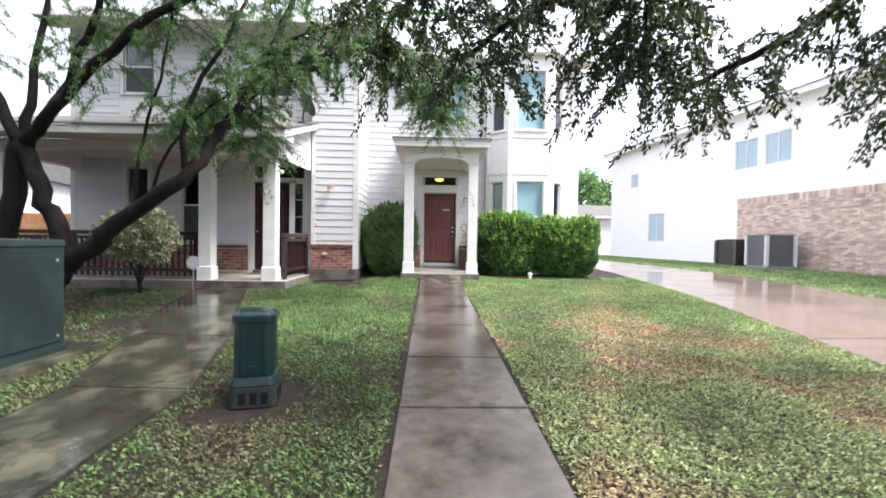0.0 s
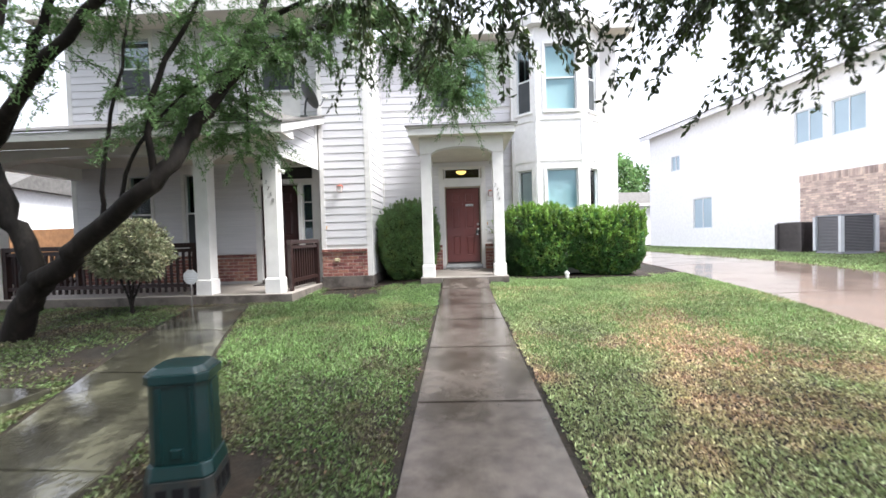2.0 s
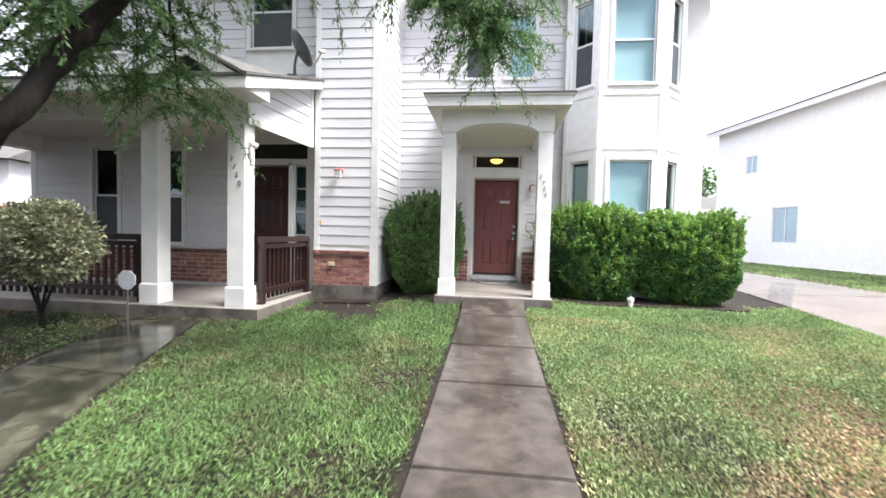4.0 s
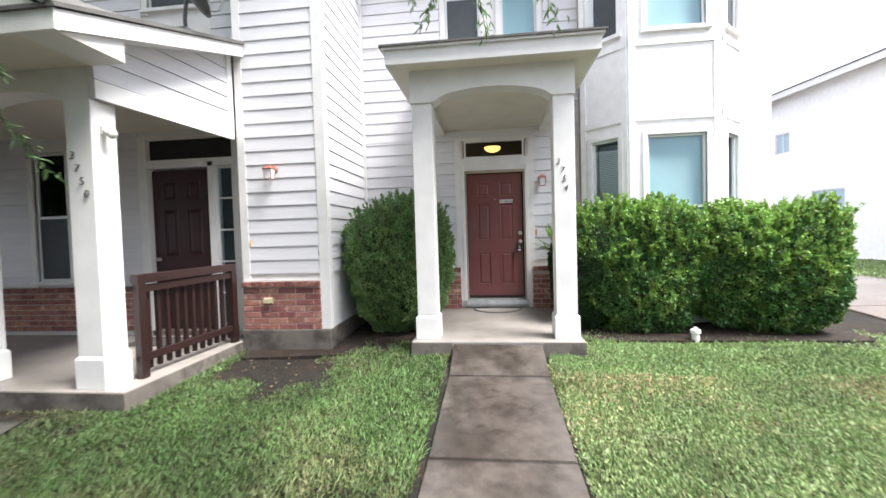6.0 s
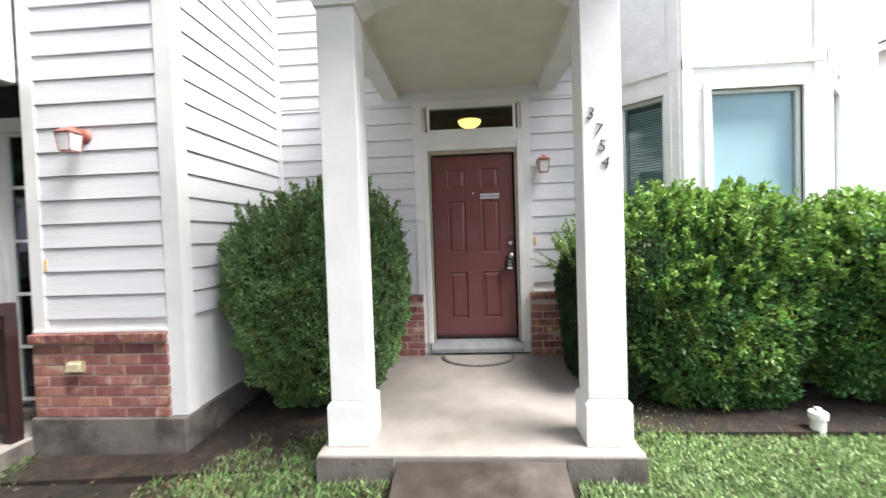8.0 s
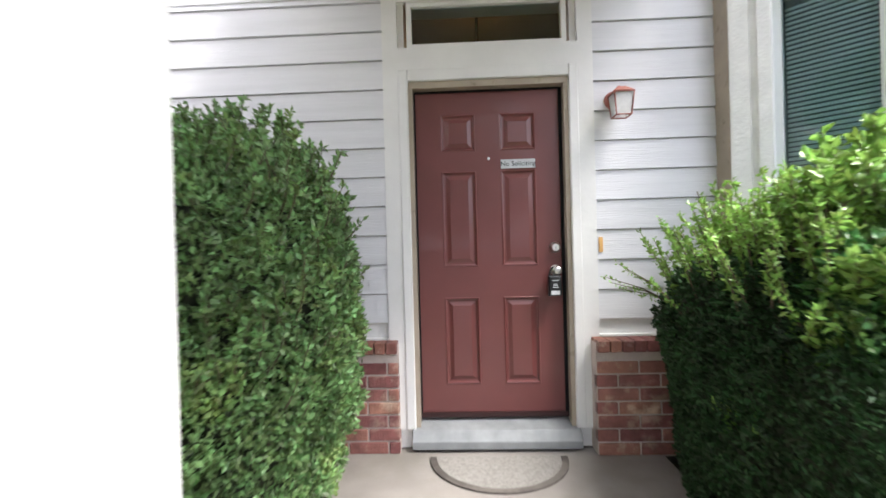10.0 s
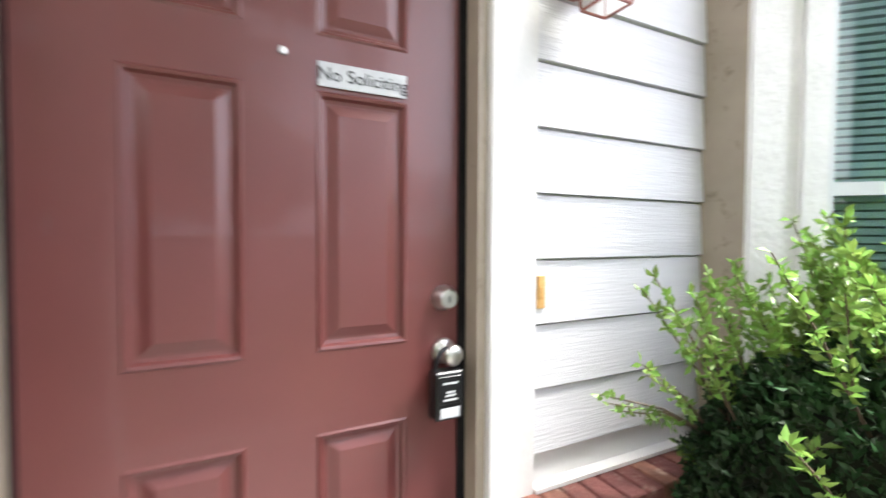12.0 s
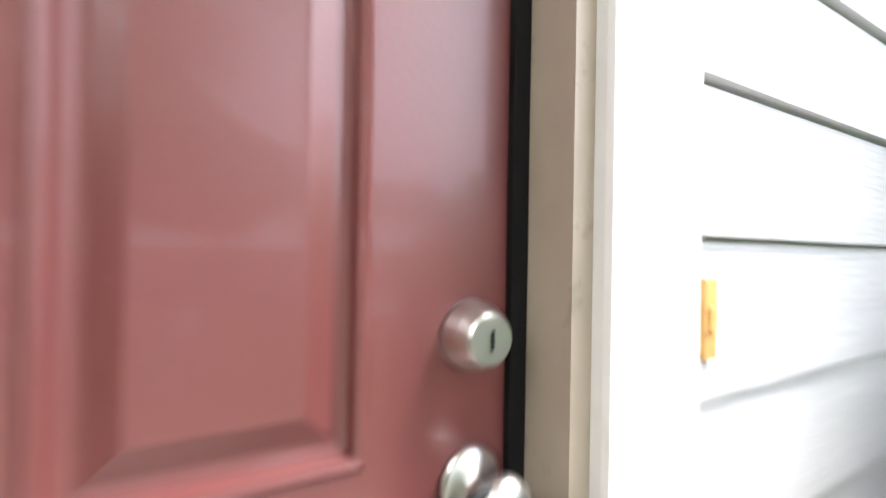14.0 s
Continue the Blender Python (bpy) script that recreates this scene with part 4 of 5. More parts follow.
gable = part("gable", laid_on_roof(prism([(GX - GH + 0.04, EZ + 0.02), (GX + GH - 0.04, EZ + 0.02), (GX, GZ - 0.02)], EY + 0.03, EY + 1.3)), M_TRIM, nroof)
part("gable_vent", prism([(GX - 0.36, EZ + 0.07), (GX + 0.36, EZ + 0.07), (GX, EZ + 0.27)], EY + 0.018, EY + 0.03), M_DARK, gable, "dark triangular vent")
for sgn in (-1, 1):
    part("gable_shingles", laid_on_roof(prism([(GX, GZ), (GX, GZ + 0.04), (GX + sgn * (GH + 0.06), EZ + 0.045), (GX + sgn * (GH + 0.02), EZ + 0.02)], EY - 0.03, EY + 1.35)), M_SHINGLE, gable)
    part("gable_rake", prism([(GX, GZ - 0.14), (GX, GZ - 0.003), (GX + sgn * (GH - 0.01), EZ + 0.008), (GX + sgn * (GH - 0.30), EZ + 0.008)], EY - 0.015, EY + 0.03), M_TRIM, gable)

# satellite dish standing on the shed roof
dish = thing("satellite_dish", "grey satellite dish on a bent mast above the porch roof", "satellite dish", at=(-3.08, 10.25, rake_z(10.25) + 0.045))
part("foot_plate", boxes((-0.08, 0.08, -0.10, 0.10, -0.03, 0.012)), M_DISH, dish)
part("mast", tube(bmesh.new(), [(0, 0, 0.0), (0, 0, 0.16), (0.02, 0.0, 0.30), (0.05, 0.0, 0.40)], [0.021] * 4, 10), M_DISH, dish, smooth=True)
TILT = Matrix.Translation((0.06, -0.02, 0.42)) @ Matrix.Rotation(radians(38), 4, "Z") @ Matrix.Rotation(radians(58), 4, "Y")
bm = bmesh.new()
lathe(bm, [(0.03, -0.012), (0.16, 0.012), (0.26, 0.045), (0.30, 0.065), (0.30, 0.072), (0.25, 0.052), (0.15, 0.022), (0.02, 0.0)], 32, TILT @ Matrix.Diagonal((1.0, 0.86, 1.0, 1.0)))
part("reflector", bm, M_DISH, dish, smooth=True)
arm = part("feed_arm", tube(bmesh.new(), [TILT @ Vector(p) for p in ((0.24, 0, 0.03), (0.27, 0, 0.18), (0.16, 0, 0.36))], [0.014, 0.013, 0.012], 8), M_DISH, dish)
part("feed_horn", tube(bmesh.new(), [TILT @ Vector(p) for p in ((0.18, 0, 0.40), (0.13, 0, 0.31))], [0.035, 0.028], 12), M_PVC, arm, smooth=True)
setting("ceiling_neighbour_porch", boxes((-9.14, -3.42, 9.62, NY, 3.40, 3.43)), M_SOFFIT)

door_2 = thing("door_2", "closed dark red panelled door with a sidelight", "door", at=(-4.70, NY + 0.06, NF + 0.09), kind="structure")
leaf2 = new("leaf", leaf_mesh.copy())
leaf2.data.materials[0] = M_DOOR2
leaf2.parent = door_2
leaf2.scale = (1, 1, 1.12)
bm = bmesh.new()
lathe(bm, [(0.03, 0), (0.03, 0.01), (0.012, 0.02), (0.026, 0.05), (0.02, 0.065)], 20, Matrix.Translation((0.06, 0, 1.0)) @ FACE)
part("knob", bm, M_STEEL, door_2, smooth=True)
frame_2 = thing("door_frame", "cream door frame with sidelight and dark transom", "door frame", kind="structure")
part("casing", boxes((-4.84, -4.71, NY - 0.03, NY + 0.1, NF, 3.33), (-3.40, BX0 - 0.005, NY - 0.03, NY + 0.1, NF, 3.33)), M_TRIM, frame_2)
part("mullion", boxes((-3.78, -3.70, NY - 0.02, NY + 0.12, NF, 2.93)), M_TRIM, frame_2)
part("head", boxes((-4.71, -3.40, NY - 0.02, NY + 0.12, 2.87, 2.98)), M_TRIM, frame_2)
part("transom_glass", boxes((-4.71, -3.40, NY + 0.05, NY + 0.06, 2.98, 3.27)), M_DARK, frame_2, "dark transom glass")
part("transom_head", boxes((-4.71, -3.40, NY - 0.02, NY + 0.12, 3.27, 3.33)), M_TRIM, frame_2)
part("threshold", boxes((-4.71, -3.40, NY - 0.06, NY + 0.12, NF, NF + 0.07)), M_FOUND, frame_2)
side = part("sidelight_frame", boxes((-3.70, -3.655, NY + 0.02, NY + 0.07, 0.60, 2.87), (-3.445, -3.40, NY + 0.02, NY + 0.07, 0.60, 2.87),
                                     *[(-3.655, -3.445, NY + 0.03, NY + 0.06, z, z + 0.025) for z in (0.60, 1.05, 1.50, 1.95, 2.40, 2.84)]), M_TRIM, frame_2)
part("pane", boxes((-3.655, -3.445, NY + 0.045, NY + 0.05, 0.62, 2.84)), M_GLASS, side).visible_shadow = False
part("curtain", boxes((-3.655, -3.445, NY + 0.10, NY + 0.105, 0.62, 2.84)), M_SCREEN, side)
tagged(part("door_mat", bevel(boxes((-4.65, -3.85, 10.85, 11.32, NF, NF + 0.015)), 0.004, 1), M_MATD), "dark rectangular mat before the next door", "door mat")


def railing(length, at, turn):
    r = thing("porch_railing", "dark brown painted wooden porch railing", "railing", "porch railings", at=at, turn=turn)
    part("top_rail", bevel(boxes((0, length, -0.045, 0.045, 0.94, 1.03)), 0.006), M_RAIL, r)
    part("bottom_rail", boxes((0, length, -0.025, 0.025, 0.16, 0.23)), M_RAIL, r)
    part("upper_rail", boxes((0, length, -0.025, 0.025, 0.85, 0.92)), M_RAIL, r)
    me = mesh_of(boxes((-0.02, 0.02, -0.02, 0.02, 0.06, 0.90)), "picket", M_RAIL)
    n = max(2, int(length / 0.125))
    for i in range(n):
        shared("picket", me, r, (length * (i + 0.5) / n, 0.046, 0))
    for x in (0.045, length - 0.045):
        part("end_post", boxes((x - 0.045, x + 0.045, -0.045, 0.025, 0.0, 0.94)), M_RAIL, r)
    return r


railing(3.98, (-9.04, 9.46, NF), 0)
railing(1.50, (-3.30, 9.63, NF), 87)
railing(1.75, (-9.2, 9.63, NF), 90)

flood = thing("security_light", "small white security light on the porch column", "security light", at=(-3.387, 9.47, 2.86))
part("bracket", bevel(boxes((0.0, 0.03, -0.03, 0.03, -0.04, 0.04)), 0.006), M_PVC, flood)
bm = bmesh.new()
lathe(bm, [(0.02, 0.0), (0.036, 0.03), (0.045, 0.09), (0.042, 0.10)], 16, Matrix.Translation((0.03, -0.01, 0.0)) @ Matrix.Rotation(radians(115), 4, "Y"))
part("lamp_head", bm, M_PVC, flood, smooth=True)
n2 = thing("house_number", "dark metal house number stepping down the next porch column", "house number", at=(-3.52, 9.346, 2.42))
for i, ch in enumerate("3750"):
    text("numeral", ch, 0.108, M_IRON, n2, pose(-0.065 + i * 0.042, -0.006, 0.20 - 0.118 * i, 90, 12), 0.004, 0.0018)

# ---- plants ----
def leaf_mesh_of(name, pos, way, length, width, material, rng, bend=0.15):
    """Many small folded leaves in one mesh: pos, way (n, 3), length and width (n)."""
    n = len(pos)
    way = way / np.linalg.norm(way, axis=1, keepdims=True)
    side = np.cross(way, rng.normal(size=(n, 3)))
    side /= np.linalg.norm(side, axis=1, keepdims=True) + 1e-9
    up = np.cross(side, way)
    L, W = length[:, None], width[:, None]
    v = np.stack([pos, pos + way * L * 0.5 + side * W * 0.5 + up * L * bend, pos + way * L, pos + way * L * 0.5 - side * W * 0.5 + up * L * bend], axis=1).reshape(-1, 3)
    i = np.arange(n)[:, None] * 4
    f = np.concatenate([i + np.array([[0, 1, 2]]), i + np.array([[0, 2, 3]])], axis=1).reshape(-1)
    me = bpy.data.meshes.new(name)
    me.vertices.add(len(v))
    me.vertices.foreach_set("co", v.astype(np.float32).ravel())
    me.loops.add(len(f))
    me.loops.foreach_set("vertex_index", f.astype(np.int32))
    me.polygons.add(len(f) // 3)
    me.polygons.foreach_set("loop_start", np.arange(0, len(f), 3, dtype=np.int32))
    me.update(calc_edges=True)
    me.materials.append(material)
    return me


def leaf_part(name, pos, way, length, width, material, parent, rng, label="", bend=0.15):
    ob = new(name, leaf_mesh_of(name, pos, way, length, width, material, rng, bend))
    ob.parent = parent
    ob["kind"] = "stuff"
    if label:
        ob["label"] = label
    return ob


def lumps(u, seed, scale=2.2):
    """Soft lumps on a direction field, about -1 to 1."""
    a = np.random.default_rng(seed).normal(size=(7, 3)) * scale
    ph = np.random.default_rng(seed + 1).uniform(0, 6.28, 7)
    return np.sin(u @ a.T + ph).mean(axis=1) * 1.6


def clipped_bush(name, label, centre, half, n, leaf, material, seed, power=4.0, rough=0.10, sprigs=40, group="", shoot=1.0, tuck=0.12, tips=None, top=0.0):
    """A clipped shrub: a lumpy rounded block of leaves over a solid dark core that stands in for inner shade, with
    shoots above its top.
    """
    rng = np.random.default_rng(seed)
    t = thing(name, label, "shrub", group, at=(centre[0], centre[1], ground_z(centre[0], centre[1]) - 0.03))
    half = np.array(half)

    def surface(u):
        r = (np.abs(u) ** power).sum(axis=1) ** (-1 / power)
        return u * r[:, None]
    u = rng.normal(size=(n, 3))
    u /= np.linalg.norm(u, axis=1, keepdims=True)
    s = surface(u)
    depth = 1 + rough * lumps(s * half * 2.0, seed) + 0.075 * lumps(s * half * 7, seed + 5) + 0.05 * lumps(s * half * 15, seed + 9) - rng.exponential(0.05, n)
    p = s * depth[:, None] * half
    p[:, 2] += half[2]
    p = p[p[:, 2] > 0.03]
    p[:, :2] *= (1 - tuck * np.clip(1 - p[:, 2] / half[2], 0, 1) ** 1.5)[:, None]
    k = len(p)
    out = (p - [0, 0, half[2]]) / half ** 2
    out /= np.linalg.norm(out, axis=1, keepdims=True)
    way = out * 0.6 + rng.normal(size=(k, 3)) * 0.7 + [0, 0, 0.4]
    leaf_part("foliage", p, way, leaf * rng.uniform(0.7, 1.3, k), leaf * 0.5 * rng.uniform(0.8, 1.2, k), material, t, rng)
    # closed near-black solid: the shade between the leaves is put into its colour
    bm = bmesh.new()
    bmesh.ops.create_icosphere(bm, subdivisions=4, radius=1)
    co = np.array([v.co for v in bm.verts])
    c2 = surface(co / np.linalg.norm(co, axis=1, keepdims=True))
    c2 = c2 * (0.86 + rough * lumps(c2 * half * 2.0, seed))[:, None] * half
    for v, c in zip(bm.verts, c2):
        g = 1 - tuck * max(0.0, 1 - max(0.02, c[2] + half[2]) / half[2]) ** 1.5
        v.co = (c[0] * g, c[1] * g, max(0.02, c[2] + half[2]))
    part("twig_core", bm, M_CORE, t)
    stems, pos, ways = bmesh.new(), [], []
    for _ in range(sprigs):
        q = rng.normal(size=(1, 3))
        q[0, 2] = abs(q[0, 2]) * (1.6 if rng.random() < 0.45 else 0.5) - (0.25 if rng.random() < 0.4 else 0)
        q[0, 2] += top
        q = surface(q / np.linalg.norm(q))[0]
        h = rng.uniform(0.08, 0.22) * (1.25 * shoot if q[2] > 0.6 else 0.8)
        a = Vector(q * half * (0.93 + rough * lumps(q[None] * half * 2.0, seed)[0])) + Vector((0, 0, half[2]))
        b = a + Vector((q[0] * 0.5 * h + rng.normal() * 0.04, q[1] * 0.5 * h + rng.normal() * 0.04, h))
        tube(stems, [a, (a + b) / 2 + Vector((0.01, 0, 0)), b], [0.004, 0.003, 0.0015], 4)
        m = int(16 + 130 * h)
        w = rng.uniform(0.2, 1, m)[:, None]
        pos.append(np.array(a) * (1 - w) + np.array(b) * w)
        ways.append(rng.normal(size=(m, 3)) + [0, 0, 0.9])
    if sprigs:
        part("branchwork", stems, M_TWIG, t)["kind"] = "stuff"
        pos, ways = np.concatenate(pos), np.concatenate(ways)
        leaf_part("shoot_leaves", pos, ways, leaf * rng.uniform(0.8, 1.4, len(pos)), leaf * 0.55 * np.ones(len(pos)), tips or material, t, rng)
    return t


clipped_bush("clipped_shrub", "dense mid-green clipped shrub beside the porch column", (-1.17, 12.12), (0.77, 0.72, 0.92), 96000, 0.032, M_LEAF2, 11, power=2.6, rough=0.16, sprigs=700, tuck=0.16)
clipped_bush("clipped_hedge", "bright green clipped hedge beneath the bay window", (2.10, 11.94), (0.88, 0.44, 0.82), 66000, 0.044, M_LEAF, 21, power=3.4, rough=0.15, sprigs=520, group="front hedges", tuck=0.20, tips=M_SHOOT, top=0.25)
clipped_bush("clipped_hedge", "bright green clipped hedge with a dark hollow end", (3.74, 11.86), (0.94, 0.44, 0.79), 58000, 0.047, M_LEAF, 31, power=3.0, rough=0.16, sprigs=480, group="front hedges", tuck=0.34, tips=M_SHOOT, top=0.25)
# shade is in the leaf colour; stretched forward to cover the hedge's shaded end
clipped_bush("clipped_hedge", "leafy shrub against the wall by the door, leaf colour darkened for its shade", (1.41, 12.17), (0.40, 0.62, 0.69), 80000, 0.026, M_LEAFD, 41, power=2.6, rough=0.15, sprigs=230, group="front hedges", shoot=1.3, tuck=0.05, tips=M_SHOOT, top=1.15)

# a loose twig that reaches along the siding
rng = np.random.default_rng(77)
twig = thing("shrub_twig", "loose leafy twig reaching along the siding", "twig", at=(1.01, 12.64, 1.555))
bm, pos, ways = bmesh.new(), [], []
for k in range(5):
    a, b = Vector((0.20, 0.0, -0.10)), Vector((-0.10 - 0.05 * (k % 3), 0.05 - 0.03 * k, 0.0 + 0.036 * k))
    tube(bm, [a, (a + b) / 2 + Vector((0, 0, 0.02)), b], [0.004, 0.003, 0.0015], 5)
    w = rng.uniform(0.35, 1.05, 24)[:, None]
    pos.append(np.array(a) * (1 - w) + np.array(b) * w)
    ways.append(rng.normal(size=(24, 3)) + [0, -0.3, 0.3])
part("branchwork", bm, M_TWIG, twig)["kind"] = "stuff"
pos, ways = np.concatenate(pos), np.concatenate(ways)
leaf_part("twig_leaves", pos, ways, rng.uniform(0.016, 0.028, len(pos)), rng.uniform(0.009, 0.015, len(pos)), M_SHOOT, twig, rng)


def limb(bm, pts, r0, r1, n=10, wobble=0.05, seed=0):
    """A tapered, slightly crooked limb through a few points."""
    rng = np.random.default_rng(seed)
    P = [Vector(p) for p in pts]
    out = []
    for i in range(len(P) - 1):
        p0, p1, p2, p3 = P[max(i - 1, 0)], P[i], P[i + 1], P[min(i + 2, len(P) - 1)]
        for s in range(5):
            u = s / 5
            q = 0.5 * ((2 * p1) + (p2 - p0) * u + (2 * p0 - 5 * p1 + 4 * p2 - p3) * u * u + (3 * p1 - p0 - 3 * p2 + p3) * u ** 3)
            out.append(q + Vector(rng.normal(size=3)) * wobble * r0 * 2)
    out.append(P[-1])
    m = len(out)
    tube(bm, out, [r0 + (r1 - r0) * (i / (m - 1)) ** 0.8 for i in range(m)], n)
    return out


def sprays(ends, rng, count, leaflets, reach, leaf, droop):
    """Drooping leafy twigs: origins chosen along given limb points. Returns twig lines and leaves."""
    lines, pos, ways = [], [], []
    for _ in range(count):
        a = Vector(ends[rng.integers(len(ends))]) + Vector(rng.normal(size=3)) * 0.10
        d = Vector((rng.normal(), rng.normal(), rng.normal() * 0.5 + 0.15)).normalized()
        h = reach * rng.uniform(0.5, 1.2)
        pts = [a + d * h * u + Vector((0, 0, -droop * h * u * u)) for u in (0, 0.25, 0.5, 0.75, 1.0)]
        lines.append(pts)
        P = np.array(pts)
        u = rng.uniform(0.15, 1.0, leaflets) * 4
        i = np.minimum(u.astype(int), 3)
        w = (u - i)[:, None]
        pos.append(P[i] * (1 - w) + P[i + 1] * w + rng.normal(size=(leaflets, 3)) * 0.02)
        ways.append((P[i + 1] - P[i]) / h * 2 + rng.normal(size=(leaflets, 3)) * 0.7 + [0, 0, -0.35])
    return lines, np.concatenate(pos), np.concatenate(ways)


# leaning many-stemmed tree beside the side walk
rng = np.random.default_rng(5)
tree = thing("leaning_tree", "wet dark many-stemmed tree leaning over the side walk with feathery leaves", "tree", at=(-5.9, 6.9, ground_z(-5.9, 6.9)))
O = Vector((-5.9, 6.9, ground_z(-5.9, 6.9)))


def rel(*pts):
    return [Vector(p) - O for p in pts]


bm = bmesh.new()
A = limb(bm, rel((-6.15, 6.88, 0.10), (-5.80, 6.80, 0.78), (-5.22, 6.70, 1.22), (-4.64, 6.60, 1.68), (-3.62, 6.3, 2.25), (-3.30, 6.6, 2.95), (-3.05, 6.75, 3.40), (-2.75, 7.2, 4.5), (-2.4, 7.6, 5.7)), 0.19, 0.04, 14, 0.06, 1)
B = limb(bm, rel((-5.85, 6.85, 0.65), (-5.74, 6.82, 1.25), (-6.05, 6.80, 2.05), (-6.35, 6.8, 2.85)), 0.15, 0.11, 12, 0.08, 2)
C = limb(bm, rel((-7.0, 7.0, 0.10), (-6.75, 6.95, 1.4), (-6.38, 6.82, 2.85)), 0.19, 0.13, 12, 0.08, 3)
part("trunk", bm, M_BARK, tree, smooth=True)
bm = bmesh.new()
L1 = limb(bm, rel((-6.35, 6.8, 2.75), (-6.75, 6.6, 3.9), (-7.1, 6.4, 5.2)), 0.10, 0.03, 9, 0.1, 4)
L2 = limb(bm, rel((-6.35, 6.8, 2.75), (-6.22, 6.9, 4.0), (-6.15, 7.1, 5.6)), 0.09, 0.03, 9, 0.1, 5)
L3 = limb(bm, rel((-6.35, 6.8, 2.75), (-5.65, 6.7, 3.55), (-5.05, 6.5, 4.5), (-4.7, 6.4, 5.6)), 0.11, 0.03, 9, 0.1, 6)
L4 = limb(bm, rel((-6.3, 6.8, 2.8), (-5.4, 6.45, 3.4), (-4.0, 6.2, 4.5), (-2.7, 6.4, 5.15), (-1.6, 6.9, 5.5)), 0.11, 0.025, 9, 0.1, 7)
L5 = limb(bm, rel((-3.2, 6.65, 3.15), (-2.6, 6.8, 3.85), (-1.9, 7.0, 4.3), (-1.1, 7.3, 4.6), (-0.3, 7.6, 4.5), (0.4, 8.0, 4.3)), 0.055, 0.012, 8, 0.1, 8)
L6 = limb(bm, rel((-3.62, 6.3, 2.25), (-3.45, 6.1, 3.2), (-2.9, 6.1, 4.2), (-2.4, 6.2, 5.4)), 0.05, 0.015, 7, 0.1, 9)
L7 = limb(bm, rel((-4.5, 6.55, 1.75), (-4.3, 6.4, 2.6), (-3.9, 6.3, 3.9), (-3.8, 6.4, 5.0)), 0.035, 0.012, 7, 0.15, 10)
L8 = limb(bm, rel((-4.2, 6.47, 1.95), (-3.8, 6.3, 2.7), (-3.1, 6.5, 3.5), (-2.5, 6.9, 4.0)), 0.03, 0.01, 7, 0.15, 11)
L9 = limb(bm, rel((-2.72, 7.2, 4.5), (-1.6, 7.1, 4.9), (-0.4, 7.2, 5.2), (0.9, 7.4, 5.1)), 0.045, 0.012, 7, 0.12, 12)
L10 = limb(bm, rel((-1.1, 7.3, 4.6), (-0.6, 7.8, 4.2), (-0.15, 8.1, 4.0), (0.2, 8.2, 3.75)), 0.02, 0.008, 6, 0.1, 13)
L11 = limb(bm, rel((-2.75, 7.1, 4.3), (-2.9, 7.3, 3.8), (-3.0, 7.5, 3.3), (-3.05, 7.6, 2.95)), 0.02, 0.008, 6, 0.1, 14)
L12 = limb(bm, rel((-3.3, 6.6, 2.95), (-3.6, 6.9, 3.4), (-3.9, 7.3, 3.5), (-4.2, 7.6, 3.3)), 0.02, 0.008, 6, 0.1, 15)
part("branchwork", bm, M_BARK, tree, smooth=True)
fine = L5[6:] + L5[8:] + L9[4:] + A[-12:] + L4[6:] + L3[8:] + L6[8:] + L8[6:] + L1[5:] + L2[5:] + L7[8:]
fine += L10[3:] * 2 + L11[5:] + L12[4:]
lines, pos, ways = sprays(fine, rng, 760, 115, 0.66, 0.04, 0.6)
bm = bmesh.new()
for ln in lines:
    tube(bm, ln, [0.006, 0.005, 0.004, 0.003, 0.0015], 4)
part("twigwork", bm, M_BARK, tree)["kind"] = "stuff"
leaf_part("crown", pos, ways, rng.uniform(0.04, 0.08, len(pos)), rng.uniform(0.009, 0.015, len(pos)), M_FEATHER, tree, rng, "feathery grey-green leaves")

# extra foliage above the view, added to shade the left lawn
hi = []
for _ in range(420):
    q = rng.normal(size=3)
    q /= np.linalg.norm(q)
    q *= rng.uniform(0.3, 1.0) ** 0.5
    hi.append(Vector((-4.6 + 3.9 * q[0], 5.2 + 4.2 * q[1], 7.2 + 1.2 * q[2])) - O)
lines, pos, ways = sprays(hi, rng, 1300, 60, 0.7, 0.05, 0.4)
leaf_part("upper_crown", pos, ways, rng.uniform(0.07, 0.13, len(pos)), rng.uniform(0.02, 0.04, len(pos)), M_FEATHER, tree, rng, "feathery grey-green leaves")

# oak whose boughs hang over the start of the walk
rng = np.random.default_rng(8)
oak = thing("oak_tree", "spreading oak with small dark leaves hanging over the walk", "tree", at=(4.6, -2.6, ground_z(4.6, -2.6)))
O = Vector((4.6, -2.6, ground_z(4.6, -2.6)))
bm = bmesh.new()
limb(bm, rel((4.6, -2.6, -0.1), (4.5, -2.4, 1.4), (4.2, -1.9, 3.2), (3.6, -0.8, 4.4)), 0.24, 0.13, 14, 0.08, 1)
part("trunk", bm, M_BARK, oak, smooth=True)
bm = bmesh.new()
K1 = limb(bm, rel((3.6, -0.8, 4.4), (2.6, 1.2, 4.4), (1.2, 3.0, 3.5), (0.3, 4.0, 3.15)), 0.11, 0.02, 9, 0.1, 2)
K2 = limb(bm, rel((3.6, -0.8, 4.4), (3.6, 1.4, 4.3), (3.2, 3.2, 3.35), (2.5, 4.4, 2.95)), 0.11, 0.02, 9, 0.1, 3)
K3 = limb(bm, rel((4.2, -1.9, 3.2), (5.2, 0.2, 4.0), (5.2, 2.6, 3.4), (4.6, 4.0, 2.9)), 0.11, 0.02, 9, 0.1, 4)
